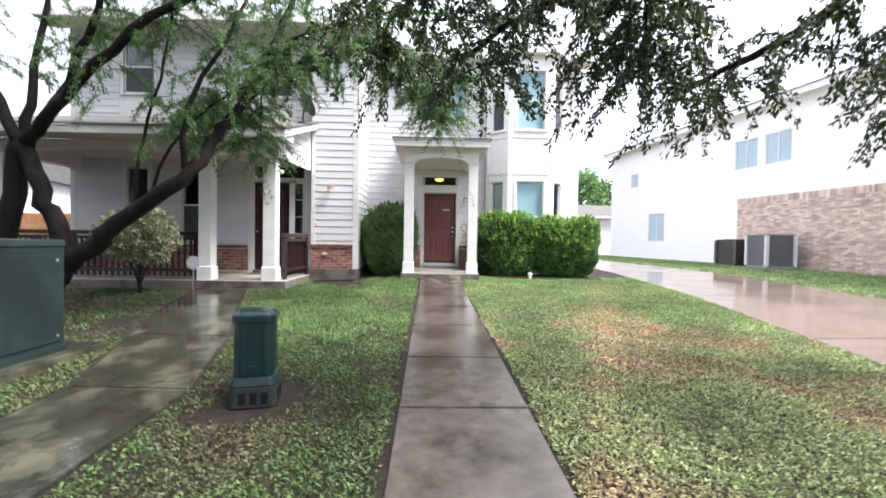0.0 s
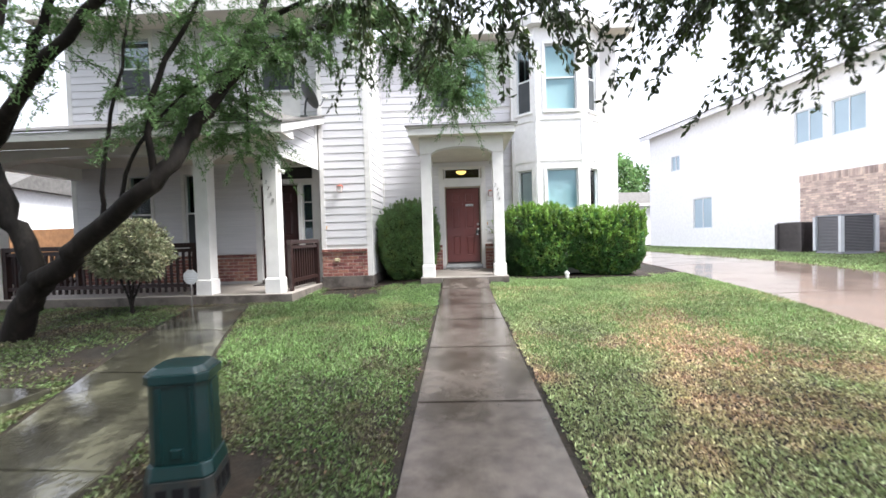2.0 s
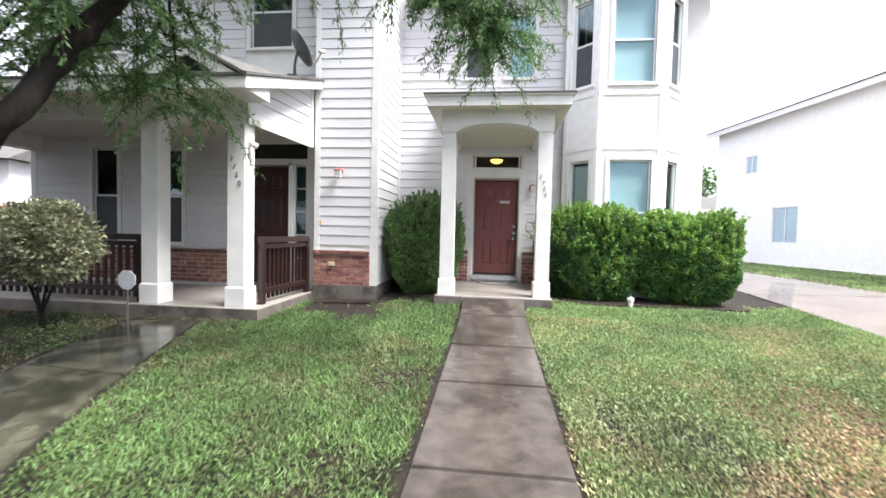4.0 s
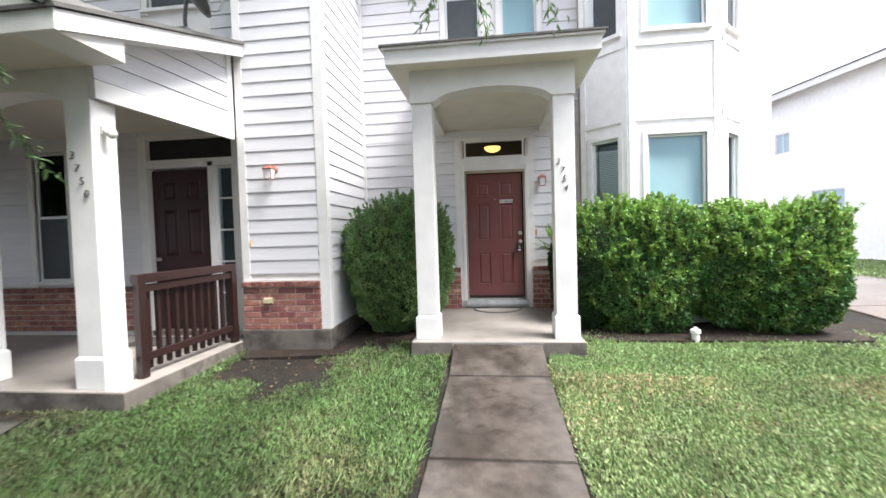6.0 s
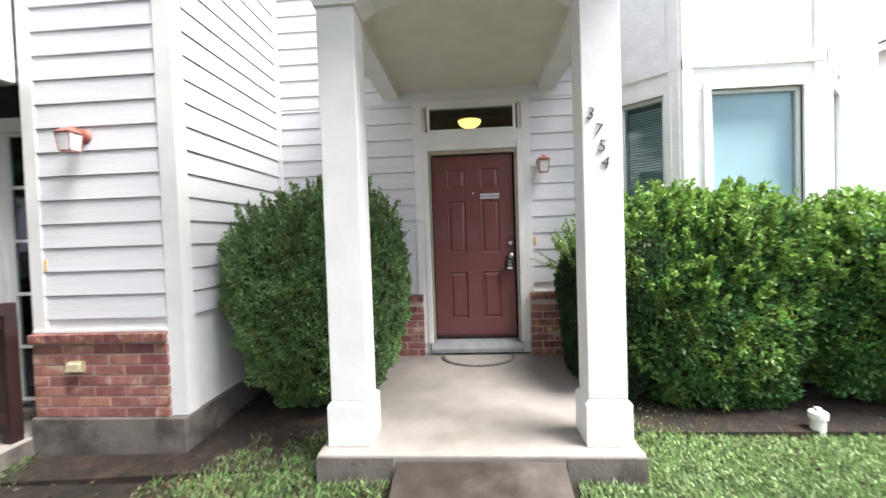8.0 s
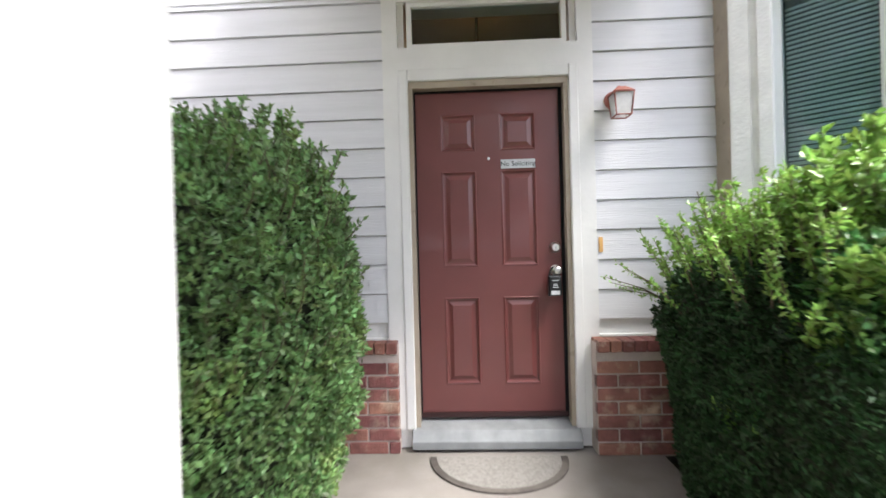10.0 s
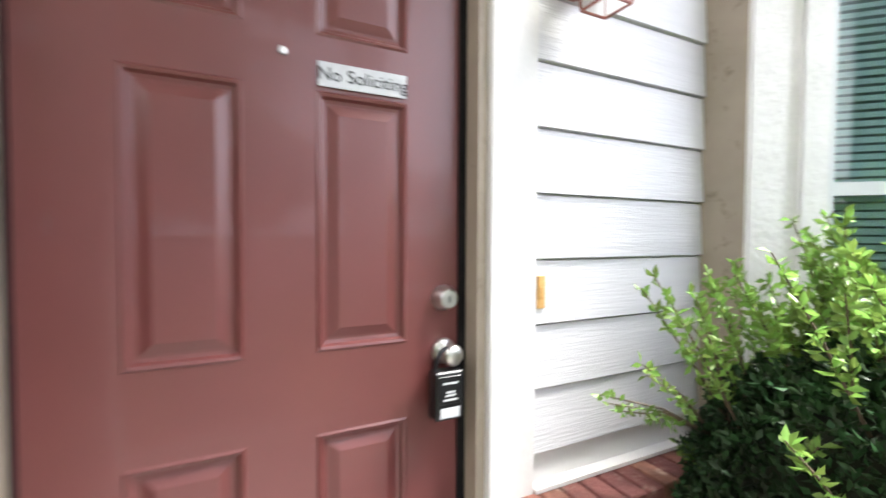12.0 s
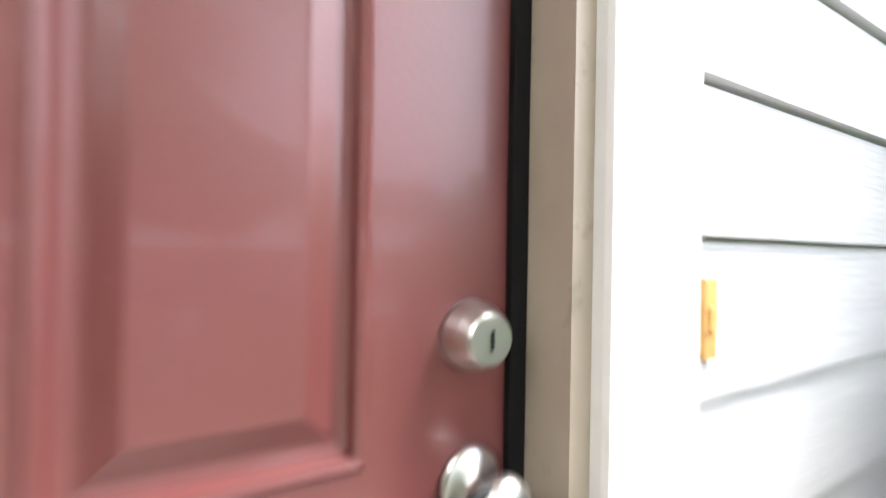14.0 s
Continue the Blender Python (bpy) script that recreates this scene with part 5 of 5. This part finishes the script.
K4 = limb(bm, rel((2.6, 1.2, 4.4), (1.0, 2.2, 4.4), (0.0, 3.1, 3.6), (-0.35, 3.9, 3.3)), 0.06, 0.015, 8, 0.1, 5)
# K5 and its leaves stay out of view; added to shade the yard's left
K5 = limb(bm, rel((3.6, -0.8, 4.4), (1.2, 0.2, 4.9), (-1.5, 1.0, 5.0), (-3.5, 1.5, 4.8)), 0.09, 0.02, 8, 0.1, 6)
K6 = limb(bm, rel((3.2, 3.0, 3.4), (4.0, 3.4, 3.3), (4.7, 3.8, 3.3), (5.4, 4.0, 3.3)), 0.05, 0.012, 8, 0.1, 7)
K7 = limb(bm, rel((1.25, 2.9, 3.55), (1.7, 3.5, 3.4), (2.0, 4.2, 3.2)), 0.04, 0.012, 8, 0.1, 8)
part("branchwork", bm, M_BARK, oak, smooth=True)
dense = K1[8:] + K4[7:] + K7[2:]
sparse = K2[8:] + K3[9:] + K6[2:]
parts_ = []
bm = bmesh.new()
for ends, cnt in ((dense, 215), (sparse, 170), (K5[6:] + K2[5:8] + K1[5:8] + K5[8:], 170)):
    lines, pos, ways = sprays(ends, rng, cnt, 84, 0.75, 0.05, 0.8)
    high = pos[:, 2] + O.z > 2.25 + 0.25 * (np.abs(pos[:, 0] + O.x - 0.2) < 0.8)
    pos, ways = pos[high], ways[high]
    lines = [ln for ln in lines if ln[-1].z + O.z > 2.3]
    for ln in lines:
        tube(bm, ln, [0.007, 0.006, 0.004, 0.003, 0.002], 4)
    parts_.append((pos, ways))
part("twigwork", bm, M_BARK, oak)["kind"] = "stuff"
pos, ways = np.concatenate([p[0] for p in parts_]), np.concatenate([p[1] for p in parts_])
leaf_part("crown", pos, ways, rng.uniform(0.045, 0.08, len(pos)), rng.uniform(0.022, 0.036, len(pos)), M_OAK, oak, rng, "small dark oak leaves")

# little variegated tree before the railing
rng = np.random.default_rng(9)
va = thing("variegated_shrub", "small round shrub with cream and green leaves on a bare stem", "shrub", at=(-5.65, 8.45, ground_z(-5.65, 8.45) - 0.02))
bm = bmesh.new()
for k in range(4):
    a = 1.57 * k + 0.4
    limb(bm, [(0, 0, -0.02), (0.04 * math.cos(a), 0.04 * math.sin(a), 0.3), (0.22 * math.cos(a), 0.22 * math.sin(a), 0.8), (0.38 * math.cos(a), 0.38 * math.sin(a), 1.25)], 0.028, 0.008, 7, 0.1, k)
part("stems", bm, M_BARK, va, smooth=True)
u = rng.normal(size=(9500, 3))
u /= np.linalg.norm(u, axis=1, keepdims=True)
rad = (0.62 + 0.13 * lumps(u * 3, 3)) * rng.uniform(0.45, 1.0, 9500) ** 0.4
p = u * rad[:, None] * [1.05, 0.9, 0.82] + [0, 0, 1.12]
leaf_part("crown", p, u * 0.6 + rng.normal(size=p.shape) * 0.6, rng.uniform(0.05, 0.09, 9500), rng.uniform(0.025, 0.04, 9500), M_VARIEG, va, rng)


# lawn of small leaves
def on_pavement(x, y):
    if -0.30 < x < 0.735 and y < 10.72:
        return True
    if x < -1.8 and y < 9.3:
        for (a, b), (c, d) in zip(SIDE, SIDE[1:]):
            lo, hi = min(a[1], b[1]), max(c[1], d[1])
            if lo - 0.02 <= y <= hi + 0.02:
                u = (y - lo) / (hi - lo)
                if a[0] + (c[0] - a[0]) * u - 0.05 < x < b[0] + (d[0] - b[0]) * u + 0.05:
                    return True
    if x > 3.5:
        for (a, b), (c, d) in zip(DRIVE, DRIVE[1:]):
            if a[1] <= y <= c[1]:
                u = (y - a[1]) / (c[1] - a[1])
                if a[0] + (c[0] - a[0]) * u < x < b[0] + (d[0] - b[0]) * u:
                    return True
    if y > 9.25 and x < -3.1 or y > 10.66 and -0.79 < x < 1.21 or y > 11.1 and x < -1.9 or y > 12.1 and x < 4.6:
        return True
    return -4.8 < x < -3.62 and 3.0 < y < 4.9 or -1.72 < x < -1.1 and 3.05 < y < 3.75


def lawn(name, label, n, x0, x1, y0, y1, seed, leaf, bare, material, blades=False, fade=0.0):
    rng = np.random.default_rng(seed)
    x, y = rng.uniform(x0, x1, n), rng.uniform(y0, y1, n)
    keep = []
    for i in range(n):
        v = noise.noise(Vector((x[i] * 0.8, y[i] * 0.8, 3))) + 0.6 * noise.noise(Vector((x[i] * 3.1, y[i] * 3.1, 7)))
        near = max(0.0, 1 - abs(x[i] + 0.31) / 0.05) + max(0.0, 1 - abs(x[i] - 0.745) / 0.05)
        bed = (max(0.0, (y[i] - 10.7) / 1.0) if x[i] < 6.0 else 0.0) + max(0.0, 1 - math.hypot(x[i] + 1.42, y[i] - 3.35) / 0.75) * 1.3 + (0.4 if x[i] < -3.2 else 0.0)
        bed += max(0.0, 1 - math.hypot((x[i] + 2.7) / 1.9, (y[i] - 10.7) / 1.5)) * 1.1
        bed += 1.3 * max(0.0, 1 - (y[i] - y0) / fade) if fade else 0.0
        if v * 0.9 - near - bed - bare > -0.75 + rng.uniform(-0.3, 0.3) and not on_pavement(x[i], y[i]):
            keep.append(i)
    x, y = x[keep], y[keep]
    k = len(keep)
    z = np.array([ground_z(a, b) for a, b in zip(x, y)]) - 0.03 + rng.uniform(0, 0.014 if blades else 0.028, k)
    way = rng.normal(size=(k, 3)) * [0.7, 0.7, 0.2] + [0, 0, 0.75] if blades else rng.normal(size=(k, 3)) * [1, 1, 0.25] + [0, 0, 0.75]
    wide = 0.11 if blades else 0.42
    me = leaf_mesh_of(name, np.stack([x, y, z], 1), way, leaf * rng.uniform(0.6, 1.5, k), leaf * wide * rng.uniform(0.6, 1.3, k), material, rng, 0.06 if blades else 0.15)
    return tagged(new(name, me), label, "grass", kind="stuff")


lawn("lawn_grass", "short mixed grass and ground cover beside the front walk", 150000, -3.9, -0.28, 1.2, 11.4, 1, 0.030, 0.22, M_GRASS)
lawn("lawn_grass", "dry short ground cover towards the driveway", 215000, 0.70, 5.6, 1.0, 10.2, 2, 0.030, 0.0, M_GRASS2)
lawn("lawn_grass", "bright green ground cover before the hedge", 100000, 0.70, 5.6, 6.6, 12.2, 7, 0.032, 0.0, M_STRIP, fade=3.0)
lawn("lawn_grass", "green grass blades beside the front walk", 125000, -3.9, -0.28, 3.4, 11.4, 5, 0.058, 0.30, M_BLADE, True, fade=3.6)
lawn("lawn_grass", "green grass blades towards the driveway", 125000, 0.70, 5.6, 4.2, 11.6, 6, 0.055, 0.15, M_BLADE, True, fade=3.6)
lawn("lawn_grass", "sparse grass around the leaning tree", 50000, -9.0, -3.0, 3.0, 9.3, 3, 0.036, -0.1, M_GRASS)
lawn("lawn_grass", "strip of grass beside the next house, strong light put into its colour", 110000, 8.5, 13.4, 3.0, 27.0, 4, 0.08, -0.9, M_STRIP)
rng = np.random.default_rng(15)
n = 9000
x, y = rng.uniform(-4.0, 5.0, n), rng.uniform(1.0, 12.0, n)
near = np.array([not on_pavement(a, b) and (abs(a + 0.36) < 0.14 or abs(a - 0.8) < 0.14 or math.hypot(a + 1.4, b - 3.4) < 0.8 or a < -1.9 or b > 10.3 and a < -0.9 or noise.noise(Vector((a, b, 0))) > 0.25) for a, b in zip(x, y)])
x, y = x[near], y[near]
z = np.array([ground_z(a, b) for a, b in zip(x, y)]) - 0.008
me = leaf_mesh_of("fallen_leaves", np.stack([x, y, z], 1), rng.normal(size=(len(x), 3)) * [1, 1, 0.15], rng.uniform(0.02, 0.05, len(x)), rng.uniform(0.01, 0.025, len(x)), M_LITTER, rng)
tagged(new("fallen_leaves", me), "brown fallen leaves along the edges of the walks", "leaves", kind="stuff")

# mulch beds
bed = plan([(1.20, 11.3), (4.6, 11.35), (4.8, 12.9), (1.20, 12.9)], 0, 0.05)
for v in bed.verts:
    v.co.z += ground_z(v.co.x, v.co.y) - 0.055
setting("ground_hedge_bed", bed, M_BED, "bare mulch bed beneath the hedge", "mulch bed")
bed = plan([(-3.05, 10.75), (-0.785, 10.85), (-0.785, 12.9), (-1.9, 12.9), (-1.9, 11.1), (-3.05, 11.1)], 0, 0.05)
for v in bed.verts:
    v.co.z += ground_z(v.co.x, v.co.y) - 0.055
setting("ground_shrub_bed", bed, M_BED, "bare damp soil beneath the shrub", "mulch bed")

# ---- utility boxes and small things in the yard ----
tg = ground_z(-4.2, 4.1)
pad = tagged(part("transformer_pad", bevel(boxes((-4.85, -3.62, 3.0, 4.85, tg - 0.15, tg + 0.07)), 0.01), M_CONC2), "low wet concrete pad under a utility box", "concrete pad")
tf = thing("utility_transformer", "large dark green steel utility transformer box on a concrete pad", "transformer", at=(-4.26, 3.92, tg + 0.072))
part("cabinet", bevel(boxes((-0.44, 0.44, -0.60, 0.58, 0.0, 1.06)), 0.012), M_GREEN, tf)
bm = bmesh.new()
box(bm, -0.452, 0.452, -0.612, 0.592, 1.06, 1.13, 0.012)
part("lid", bevel(bm, 0.012), M_GREEN, tf)
part("side_panel", bevel(boxes((0.44, 0.452, -0.54, 0.52, 0.10, 0.98)), 0.004), M_GREEN, tf)
part("base_skirt", boxes((-0.455, 0.455, -0.615, 0.595, 0.0, 0.05)), M_GREEN, tf)
for yy in (-0.50, 0.48):
    for zz in (0.16, 0.92):
        bm = bmesh.new()
        lathe(bm, [(0.014, 0), (0.014, 0.006), (0.008, 0.009)], 12, Matrix.Translation((0.452, yy, zz)) @ Matrix.Rotation(radians(90), 4, "Y"))
        part("bolt", bm, M_STEEL, tf)

pg = ground_z(-1.42, 3.42)
ped = thing("cable_pedestal", "dark teal plastic cable pedestal with a flared base", "utility pedestal", at=(-1.43, 3.40, pg - 0.03), turn=12)


def chamfered(hx, hy, c, taper=1.0):
    """An eight-sided outline: a rectangle with its corners cut."""
    return [(x * taper, y * taper) for x, y in ((-hx + c, -hy), (hx - c, -hy), (hx, -hy + c), (hx, hy - c), (hx - c, hy), (-hx + c, hy), (-hx, hy - c), (-hx, -hy + c))]


def chamfered_block(hx, hy, c, z0, z1, taper, edge):
    """An upright eight-sided block that narrows towards its top."""
    bm = plan(chamfered(hx, hy, c), z0, z1)
    for v in bm.verts:
        if v.co.z > (z0 + z1) / 2:
            v.co.x, v.co.y = v.co.x * taper, v.co.y * taper
    return bevel(bm, edge, 2)


part("base", chamfered_block(0.178, 0.160, 0.035, 0.0, 0.16, 0.95, 0.008), M_TEALB, ped, "weathered dark base")
part("skirt", chamfered_block(0.172, 0.155, 0.040, 0.16, 0.235, 0.92, 0.010), M_TEAL, ped)
part("body", chamfered_block(0.150, 0.136, 0.045, 0.235, 0.665, 0.965, 0.008), M_TEAL, ped)
part("cap", chamfered_block(0.160, 0.145, 0.045, 0.655, 0.705, 1.0, 0.008), M_TEAL, ped)
part("cap_crown", chamfered_block(0.154, 0.139, 0.045, 0.705, 0.737, 0.80, 0.008), M_TEAL, ped)
for sx in (-1, 1):
    part("rib", bevel(boxes((min(sx * 0.136, sx * 0.152), max(sx * 0.136, sx * 0.152), -0.045, 0.045, 0.25, 0.64)), 0.005), M_TEAL, ped)
for x in (-0.085, 0.068):
    part("rib", bevel(boxes((x, x + 0.017, -0.142, -0.122, 0.25, 0.64)), 0.004), M_TEAL, ped)
part("latch", bevel(boxes((-0.03, 0.03, -0.146, -0.128, 0.27, 0.32)), 0.006), M_TEAL, ped)
for x in (-0.10, -0.02, 0.06):
    part("base_slot", boxes((x, x + 0.05, -0.161, -0.148, 0.03, 0.12)), M_INK, ped)
    part("base_slot", boxes((0.166, 0.179, x - 0.005, x + 0.045, 0.03, 0.12)), M_INK, ped)

yard = thing("yard_sign", "white eight-sided security yard sign on a short stake", "sign", at=(-4.93, 9.0, ground_z(-4.93, 9.0) - 0.02))
bm = prism([(0.145 * math.cos(math.pi / 8 + math.pi * k / 4), 0.58 + 0.145 * math.sin(math.pi / 8 + math.pi * k / 4)) for k in range(8)], -0.006, 0.006)
board = part("sign_board", bm, M_LABEL, yard)
for z, w in ((0.64, 0.07), (0.60, 0.09), (0.555, 0.08), (0.515, 0.05)):
    part("print_bar", boxes((-w, w, -0.0085, -0.006, z - 0.008, z + 0.008)), M_ACP, board)
part("stake", boxes((-0.012, 0.012, 0.006, 0.018, 0.0, 0.58)), M_STEEL, yard)

pvc = thing("pipe_stub", "short white plastic clean-out pipe at the foot of the hedge", "pipe", at=(2.62, 11.36, ground_z(2.62, 11.36) - 0.02))
bm = bmesh.new()
lathe(bm, [(0.045, 0), (0.045, 0.12), (0.058, 0.125), (0.058, 0.165), (0.050, 0.172), (0.02, 0.175)], 20)
part("pipe", bm, M_PVC, pvc)
bm = boxes((-0.018, 0.018, -0.018, 0.018, 0.172, 0.198), bev=0.003, seg=1)
part("cap", bm, M_PVC, pvc)

# ---- next house on the other side of the driveway ----
RH = pose(12.75, 17.5, 0, 0, 0, 98)       # local x runs away along its wall, local y away from the lawn is -y
rh = new("neighbour_house")
rh.matrix_world = RH
tagged(rh, "large white two-storey house with a brick garage side", "house")
# local: x along wall (0 at the brick's far end, negative nearer), y positive towards the driveway
HOLES = [(4.6, 5.9, 1.5, 3.0), (6.9, 7.6, 4.6, 5.4), (-2.2, -1.1, 4.5, 5.7), (-0.8, 0.3, 4.5, 5.7), (-7.8, -6.3, 4.5, 5.9)]
bm = wall_grid([-16, 9.6], [0.1, 6.8], -0.2, 0.0, HOLES)
part("wall", bm, M_STUCCO, rh)
part("end_wall", boxes((9.4, 9.6, -8.0, -0.2, 0.1, 6.8), (-16.0, -15.8, -8.0, -0.2, 0.1, 6.8), (-16.0, 9.6, -8.2, -8.0, 0.1, 6.8)), M_STUCCO, rh)
part("foundation", boxes((0.3, 9.65, 0.0, 0.03, 0.1, 0.60)), M_STUCCO, rh)
for x0, x1, z0, z1 in HOLES:
    w = part("window", boxes((x0, x0 + 0.05, -0.10, -0.03, z0, z1), (x1 - 0.05, x1, -0.10, -0.03, z0, z1), (x0, x1, -0.10, -0.03, z1 - 0.05, z1), (x0, x1, -0.10, -0.03, z0, z0 + 0.05), ((x0 + x1) / 2 - 0.02, (x0 + x1) / 2 + 0.02, -0.09, -0.04, z0, z1)), M_ALU, rh)
    part("pane", boxes((x0 + 0.05, x1 - 0.05, -0.075, -0.07, z0 + 0.05, z1 - 0.05)), M_PANE, w)
part("brick_backing", boxes((-16, 0.0, 0.0, 0.07, 0.1, 3.22)), M_MORTAR, rh)
bm = bmesh.new()
z, row = 0.25, 0
while z < 3.02:
    x = -15.95 - (0.11 if row % 2 else 0)
    while x < -0.05:
        box(bm, max(x, -15.95), min(x + 0.205, 0.0), 0.07, 0.085 + 0.004 * random.random(), z, z + 0.062)
        x += 0.217
    z += 0.0745
    row += 1
x = -15.95
while x < -0.05:
    box(bm, x, x + 0.062, 0.07, 0.10, 3.06, 3.30)
    x += 0.075
courses = part("brickwork", bm, M_BRICK2, rh, "pinkish tan brickwork with a soldier course")
courses["kind"] = "stuff"
part("fascia", boxes((-16.3, 9.9, 0.40, 0.44, 6.68, 6.9)), M_TRIM, rh)
part("soffit", boxes((-16.3, 9.9, 0.0, 0.40, 6.8, 6.83)), M_TRIM, rh)
bm = prism_x([(0.46, 6.9), (0.46, 6.95), (-4.0, 7.9), (-8.4, 6.95), (-8.4, 6.9)], -16.3, 9.9)
part("roof", bm, M_SHINGLE, rh)

lowg = ground_z(8, 14)
low = thing("low_outbuilding", "low white outbuilding with a grey shingle roof", "outbuilding", at=(11.2, 30.5, lowg), turn=8)
part("wall", boxes((-3.1, 3.1, 0, 4, -0.5, 2.7)), M_STUCCO, low)
part("roof", prism_x([(-0.3, 2.65), (2.0, 3.6), (4.3, 2.65), (4.3, 2.75), (2.0, 3.72), (-0.3, 2.75)], -3.4, 3.4), M_SHINGLE, low)
part("fascia", boxes((-3.4, 3.4, -0.34, -0.30, 2.6, 2.76)), M_TRIM, low)


def condenser(at, turn, w, h, body, label):
    c = thing("air_conditioner", label, "air conditioner", "condensers beside the house", at=at, turn=turn)
    part("base_pad", boxes((-w / 2 - 0.06, w / 2 + 0.06, -w / 2 - 0.06, w / 2 + 0.06, -0.12, 0.05)), M_FOUND, c)
    part("core", boxes((-w / 2 + 0.03, w / 2 - 0.03, -w / 2 + 0.03, w / 2 - 0.03, 0.05, h - 0.03)), M_AC2, c)
    part("top_cover", bevel(boxes((-w / 2 - 0.01, w / 2 + 0.01, -w / 2 - 0.01, w / 2 + 0.01, h - 0.05, h)), 0.012), body, c)
    part("base_rim", boxes((-w / 2, w / 2, -w / 2, w / 2, 0.05, 0.12)), body, c)
    for sx in (-1, 1):
        for sy in (-1, 1):
            part("corner_post", boxes((sx * w / 2 - 0.05, sx * w / 2 + 0.05, sy * w / 2 - 0.05, sy * w / 2 + 0.05, 0.12, h - 0.05)), M_ACP if body is M_AC else body, c)
    me = mesh_of(boxes((-w / 2 + 0.05, w / 2 - 0.05, -0.008, 0.008, 0, 0.014)), "louvre", body)
    n = int((h - 0.2) / 0.045)
    for k in range(4):
        for i in range(n):
            o = new("louvre", me)
            o.parent = c
            o.matrix_local = pose(0, 0, 0, 0, 0, 90 * k) @ Matrix.Translation((0, -w / 2 + 0.006, 0.14 + 0.045 * i))
    bm = bmesh.new()
    for r in (0.12, 0.22, 0.32, 0.40):
        tube(bm, [(r * math.cos(6.2832 * i / 24), r * math.sin(6.2832 * i / 24), h + 0.012) for i in range(25)], [0.005] * 25, 4)
    part("fan_grille", bm, M_AC2, c)
    return c


condenser((12.1, 15.0, ground_z(12.1, 15)), -2, 0.98, 1.24, M_AC, "grey steel air conditioner condenser with pale corner posts")
condenser((12.0, 16.7, ground_z(12, 16.7)), 14, 0.84, 1.05, M_AC2, "dark brown air conditioner condenser with horizontal louvres")
meter = thing("wall_outlet_box", "small grey service box on the brick wall", "electrical box", at=(12.86, 15.9, 0.95), turn=98)
part("box", bevel(boxes((-0.06, 0.06, 0.02, 0.12, -0.1, 0.1)), 0.008), M_ACP, meter)

# ---- distance ----
def far_tree(at, size, seed, label):
    rng = np.random.default_rng(seed)
    t = thing("background_tree", label, "tree", "distant trees", at=at)
    bm = bmesh.new()
    limb(bm, [(0, 0, -0.2), (0.1, 0, size * 0.3), (0.0, 0.1, size * 0.6)], 0.05 * size, 0.02 * size, 8, 0.1, seed)
    part("trunk", bm, M_BARK, t)
    u = rng.normal(size=(7000, 3))
    u /= np.linalg.norm(u, axis=1, keepdims=True)
    r = size * (0.36 + 0.11 * lumps(u * 2.5, seed)) * rng.uniform(0.5, 1, 7000) ** 0.35
    p = u * r[:, None] * [1, 1, 0.9] + [0, 0, size * 0.62]
    leaf_part("crown", p, rng.normal(size=p.shape), size * rng.uniform(0.03, 0.06, 7000), size * rng.uniform(0.02, 0.035, 7000), M_FEATHER, t, rng)
    return t


far_tree((13.0, 38.0, 0.4), 7.6, 51, "round green tree behind the outbuilding")
far_tree((-24.0, 26.0, 0.4), 6.0, 52, "round green tree beyond the fence")
far_tree((-29.0, 24.0, 0.4), 7.0, 53, "round green tree beyond the fence")
# out-of-view trees, added to block sky light from behind and from the left
for k, (x, y, h) in enumerate(((-9.5, -7.0, 9.5), (-4.0, -9.5, 10.0), (-13.5, -1.5, 9.5), (-14.5, 5.0, 9.0), (1.0, -13.0, 10.0), (-9.0, -14.0, 11.0))):
    far_tree((x, y, ground_z(x, y)), h, 60 + k, "unseen tall tree added to hold back sky light")
fh = thing("far_house", "pale house across the yard with two shaded windows", "house", at=(-20.0, 17.0, 0.4), turn=12)
part("wall", boxes((-6, 2.5, 0, 6, -0.3, 3.6)), M_STUCCO, fh)
part("roof", prism_x([(-0.5, 3.5), (3, 5.2), (6.5, 3.5)], -6.4, 2.9), M_SHINGLE, fh)
for x in (-0.8, 0.55):
    w = part("window", boxes((x - 0.55, x + 0.55, -0.06, 0.02, 0.6, 2.3)), M_ALU, fh)
    part("pane", boxes((x - 0.48, x + 0.48, -0.075, -0.06, 1.45, 2.22)), M_FENCE, w, "tan blind")
    part("pane", boxes((x - 0.48, x + 0.48, -0.075, -0.06, 0.68, 1.40)), M_SCREEN, w)
fence = thing("wooden_fence", "cedar board fence between the yards", "fence", at=(-17.5, 16.0, 0.4))
me = mesh_of(boxes((-0.07, 0.07, -0.012, 0.012, -0.1, 1.75)), "board", M_FENCE)
for i in range(52):
    shared("board", me, fence, (0.15 * i, 0.0, 0.02 * random.random()))
part("rail", boxes((-0.1, 7.8, 0.012, 0.05, 0.4, 0.48), (-0.1, 7.8, 0.012, 0.05, 1.3, 1.38)), M_FENCE, fence)
